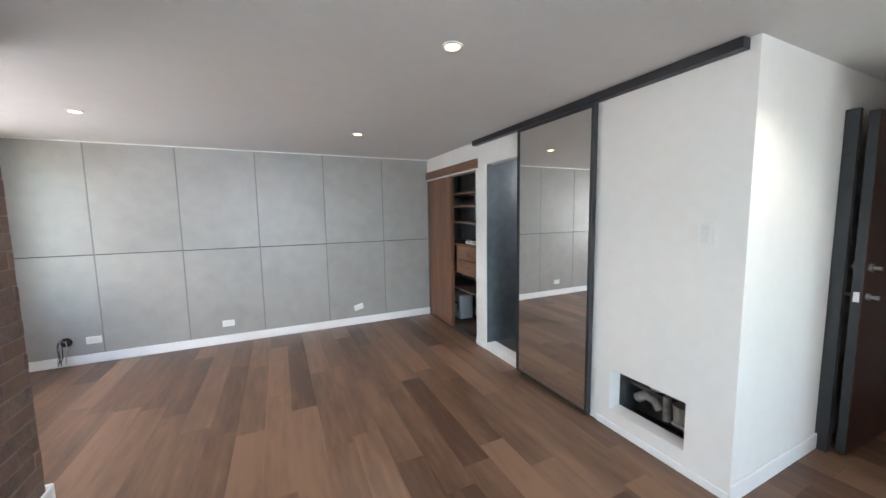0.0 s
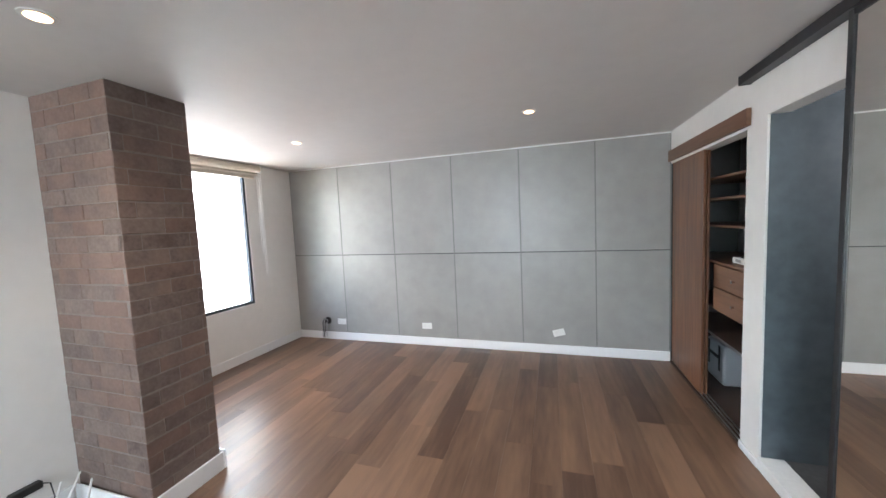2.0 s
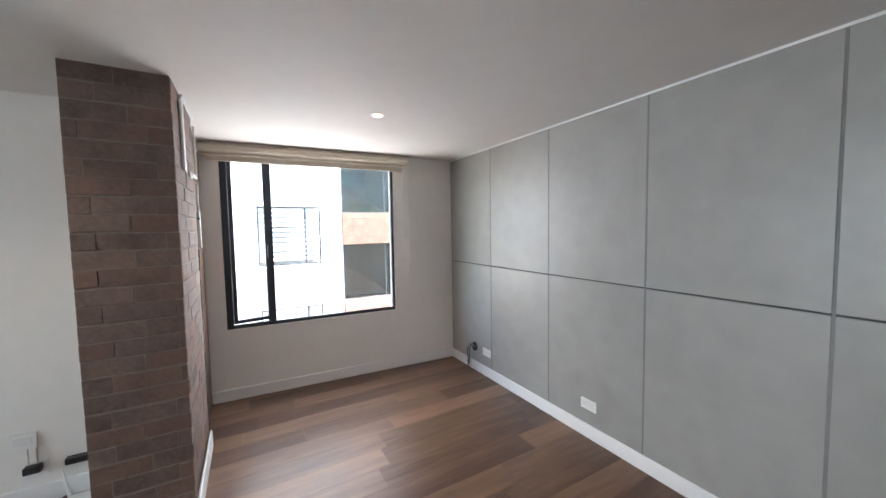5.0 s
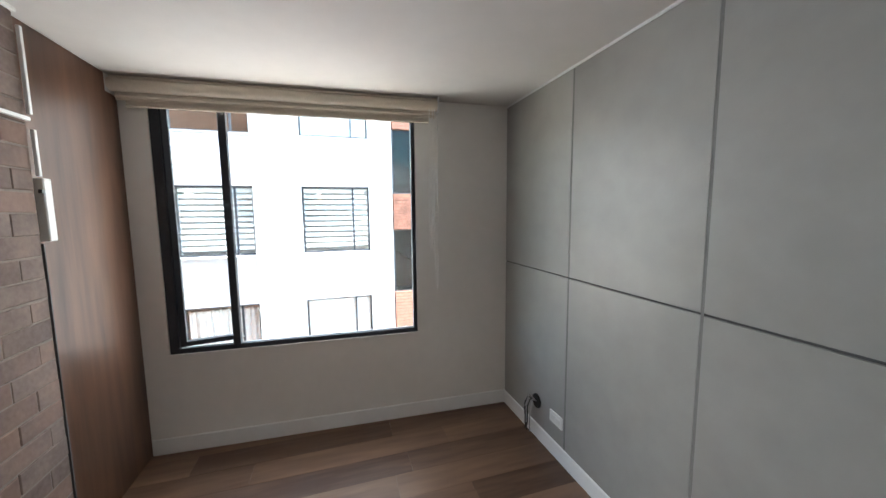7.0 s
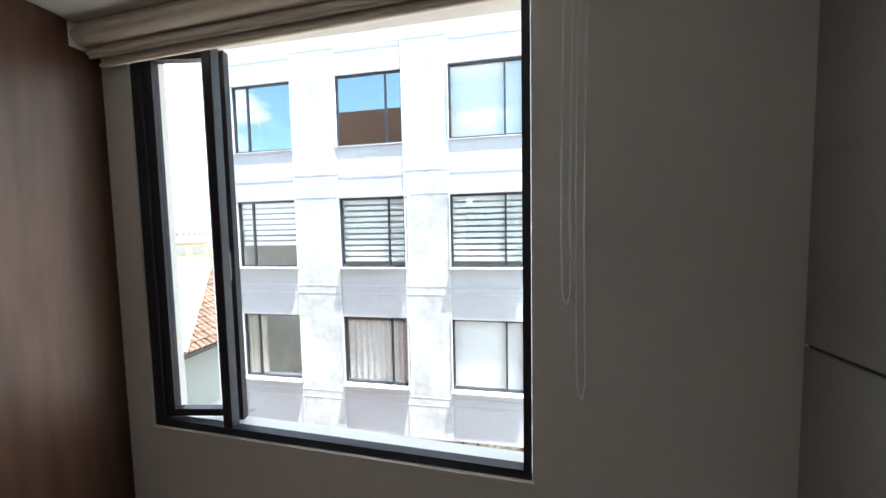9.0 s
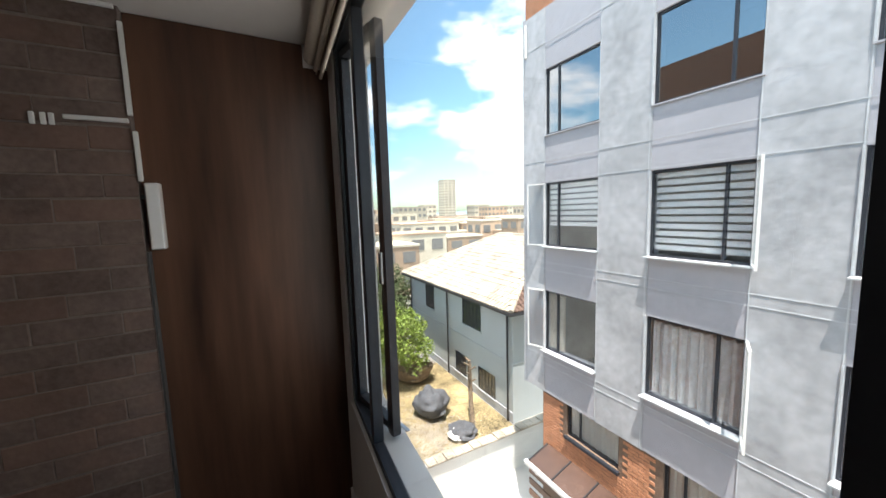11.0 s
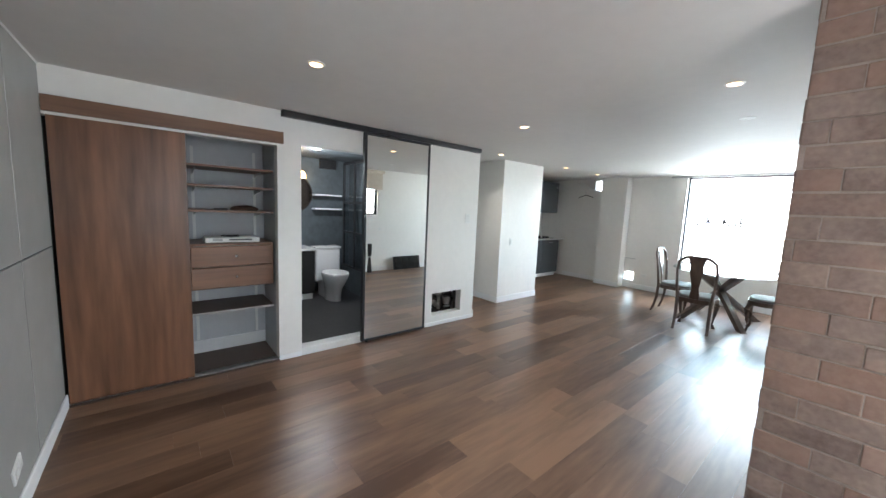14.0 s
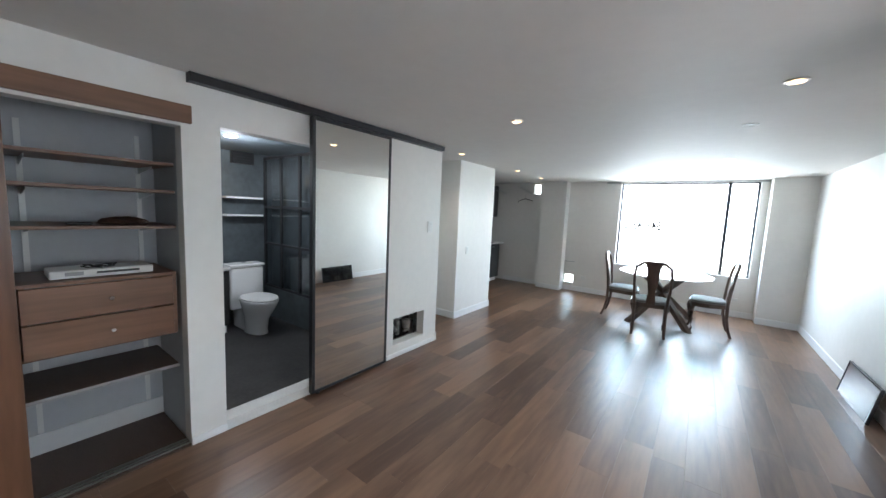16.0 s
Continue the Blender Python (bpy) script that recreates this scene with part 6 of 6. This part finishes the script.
part("tiled_roofs", red, M_CITYRED, low, "orange tiled roofs", kind="stuff")
hills = bmesh.new()
prev = None
for i in range(41):
    az = 120 + i * 1.6
    x, y = at_bearing(az, 850)
    h = 10 + 8 * noise.noise(Vector((i * 0.23, 0, 0)))
    cur = (hills.verts.new((x, y, G)), hills.verts.new((x * 1.03, y * 1.03, G + h)))
    if prev:
        hills.faces.new((prev[0], cur[0], cur[1], prev[1]))
    prev = cur
flat("backdrop", hills, material("far_hills", (0.22, 0.30, 0.36), 0.95), "hazy blue hills on the horizon")
# our own building outside the flat
flat("own_building", box(box(bmesh.new(), -0.17, 4.3, G, 8.2, 7.2, -0.2), XW2 - 0.2, -1.4, G, 8.2, 4.3, -0.2), M_OBRICK)
flat("own_building_top", box(B(-0.17, 4.2, H + 0.2, 8.2, 7.2, 3.2), XW2 - 0.2, -1.4, H + 0.2, 8.2, 4.2, 5.9), M_WALNUT_H)

# ---- column bricks ----
col = flat("column", B(0.608, 4.245, -0.005, 1.327, 4.635, H - 0.001), M_MORTAR, "brick clad structural column")
rc = random.Random(12)
ph = 0.0845
nrow = int(round(H / ph))
ph = H / nrow


def slips(a0, a1, face):
    for r_ in range(nrow):
        z0, z1 = r_ * ph + 0.003, (r_ + 1) * ph - 0.003
        if z1 < 0.1:
            continue
        s = a0 - (rc.random() * 0.05 + (0.13 if r_ % 2 else 0.0))
        while s < a1:
            e = s + 0.25 + rc.uniform(-0.02, 0.02)
            u0, u1 = max(s, a0) + 0.0015, min(e, a1) - 0.0015
            if u1 - u0 > 0.02:
                p = 0.0140 + rc.random() * 0.004
                j0, j1 = rc.uniform(-0.003, 0.003), rc.uniform(-0.003, 0.003)
                if face == "n":
                    bm = B(u0, 4.632, z0 + j0, u1, 4.622 + p, min(z1 + j1, H - 0.002), bevel=0.003)
                elif face == "e":
                    bm = B(1.324, u0, z0 + j0, 1.313 + p, u1, min(z1 + j1, H - 0.002), bevel=0.003)
                else:
                    bm = B(u0, 4.258 - p, z0 + j0, u1, 4.248, min(z1 + j1, H - 0.002), bevel=0.003)
                part("brick", bm, M_BRICK, col)
            s = e


slips(0.608, 1.328, "n")
slips(4.242, 4.638, "e")
slips(0.722, 1.328, "s")

# ---- floor planks ----
pf = flat("floor", B(XW - 0.15, YS, -0.0125, 6.9, YP + 0.005, -0.011), M_GAP, "brown wood plank floor")
rnd = random.Random(4)
PW, PL = 0.18, 1.19
known = {18: 5.33, 22: 4.96, 21: 5.25, 14: 5.37, 15: 5.055, 16: 5.655, 9: 5.59}
meshes = {}
for i in range(40):
    x0 = -0.19 + i * PW
    x1 = x0 + PW
    if x0 > 6.8:
        break
    y = known.get(i, rnd.random() * PL) % PL - 3 * PL
    while y < YP:
        a, b = max(y, YS), min(y + PL, YP + 0.004)
        if b - a > 0.02 and not (x0 < 0.5 and b < 4.5):
            key = round(b - a, 3)
            if key not in meshes:
                bm = B(0.0003, 0.0003, -0.0105, PW - 0.0003, b - a - 0.0003, 0.0, bevel=0.0004)
                me = bpy.data.meshes.new("plank")
                bm.to_mesh(me)
                bm.free()
                me.materials.append(M_FLOOR)
                meshes[key] = me
            o = new("plank", meshes[key])
            o.parent = pf
            o.location = (x0, a, 0)
        y += PL
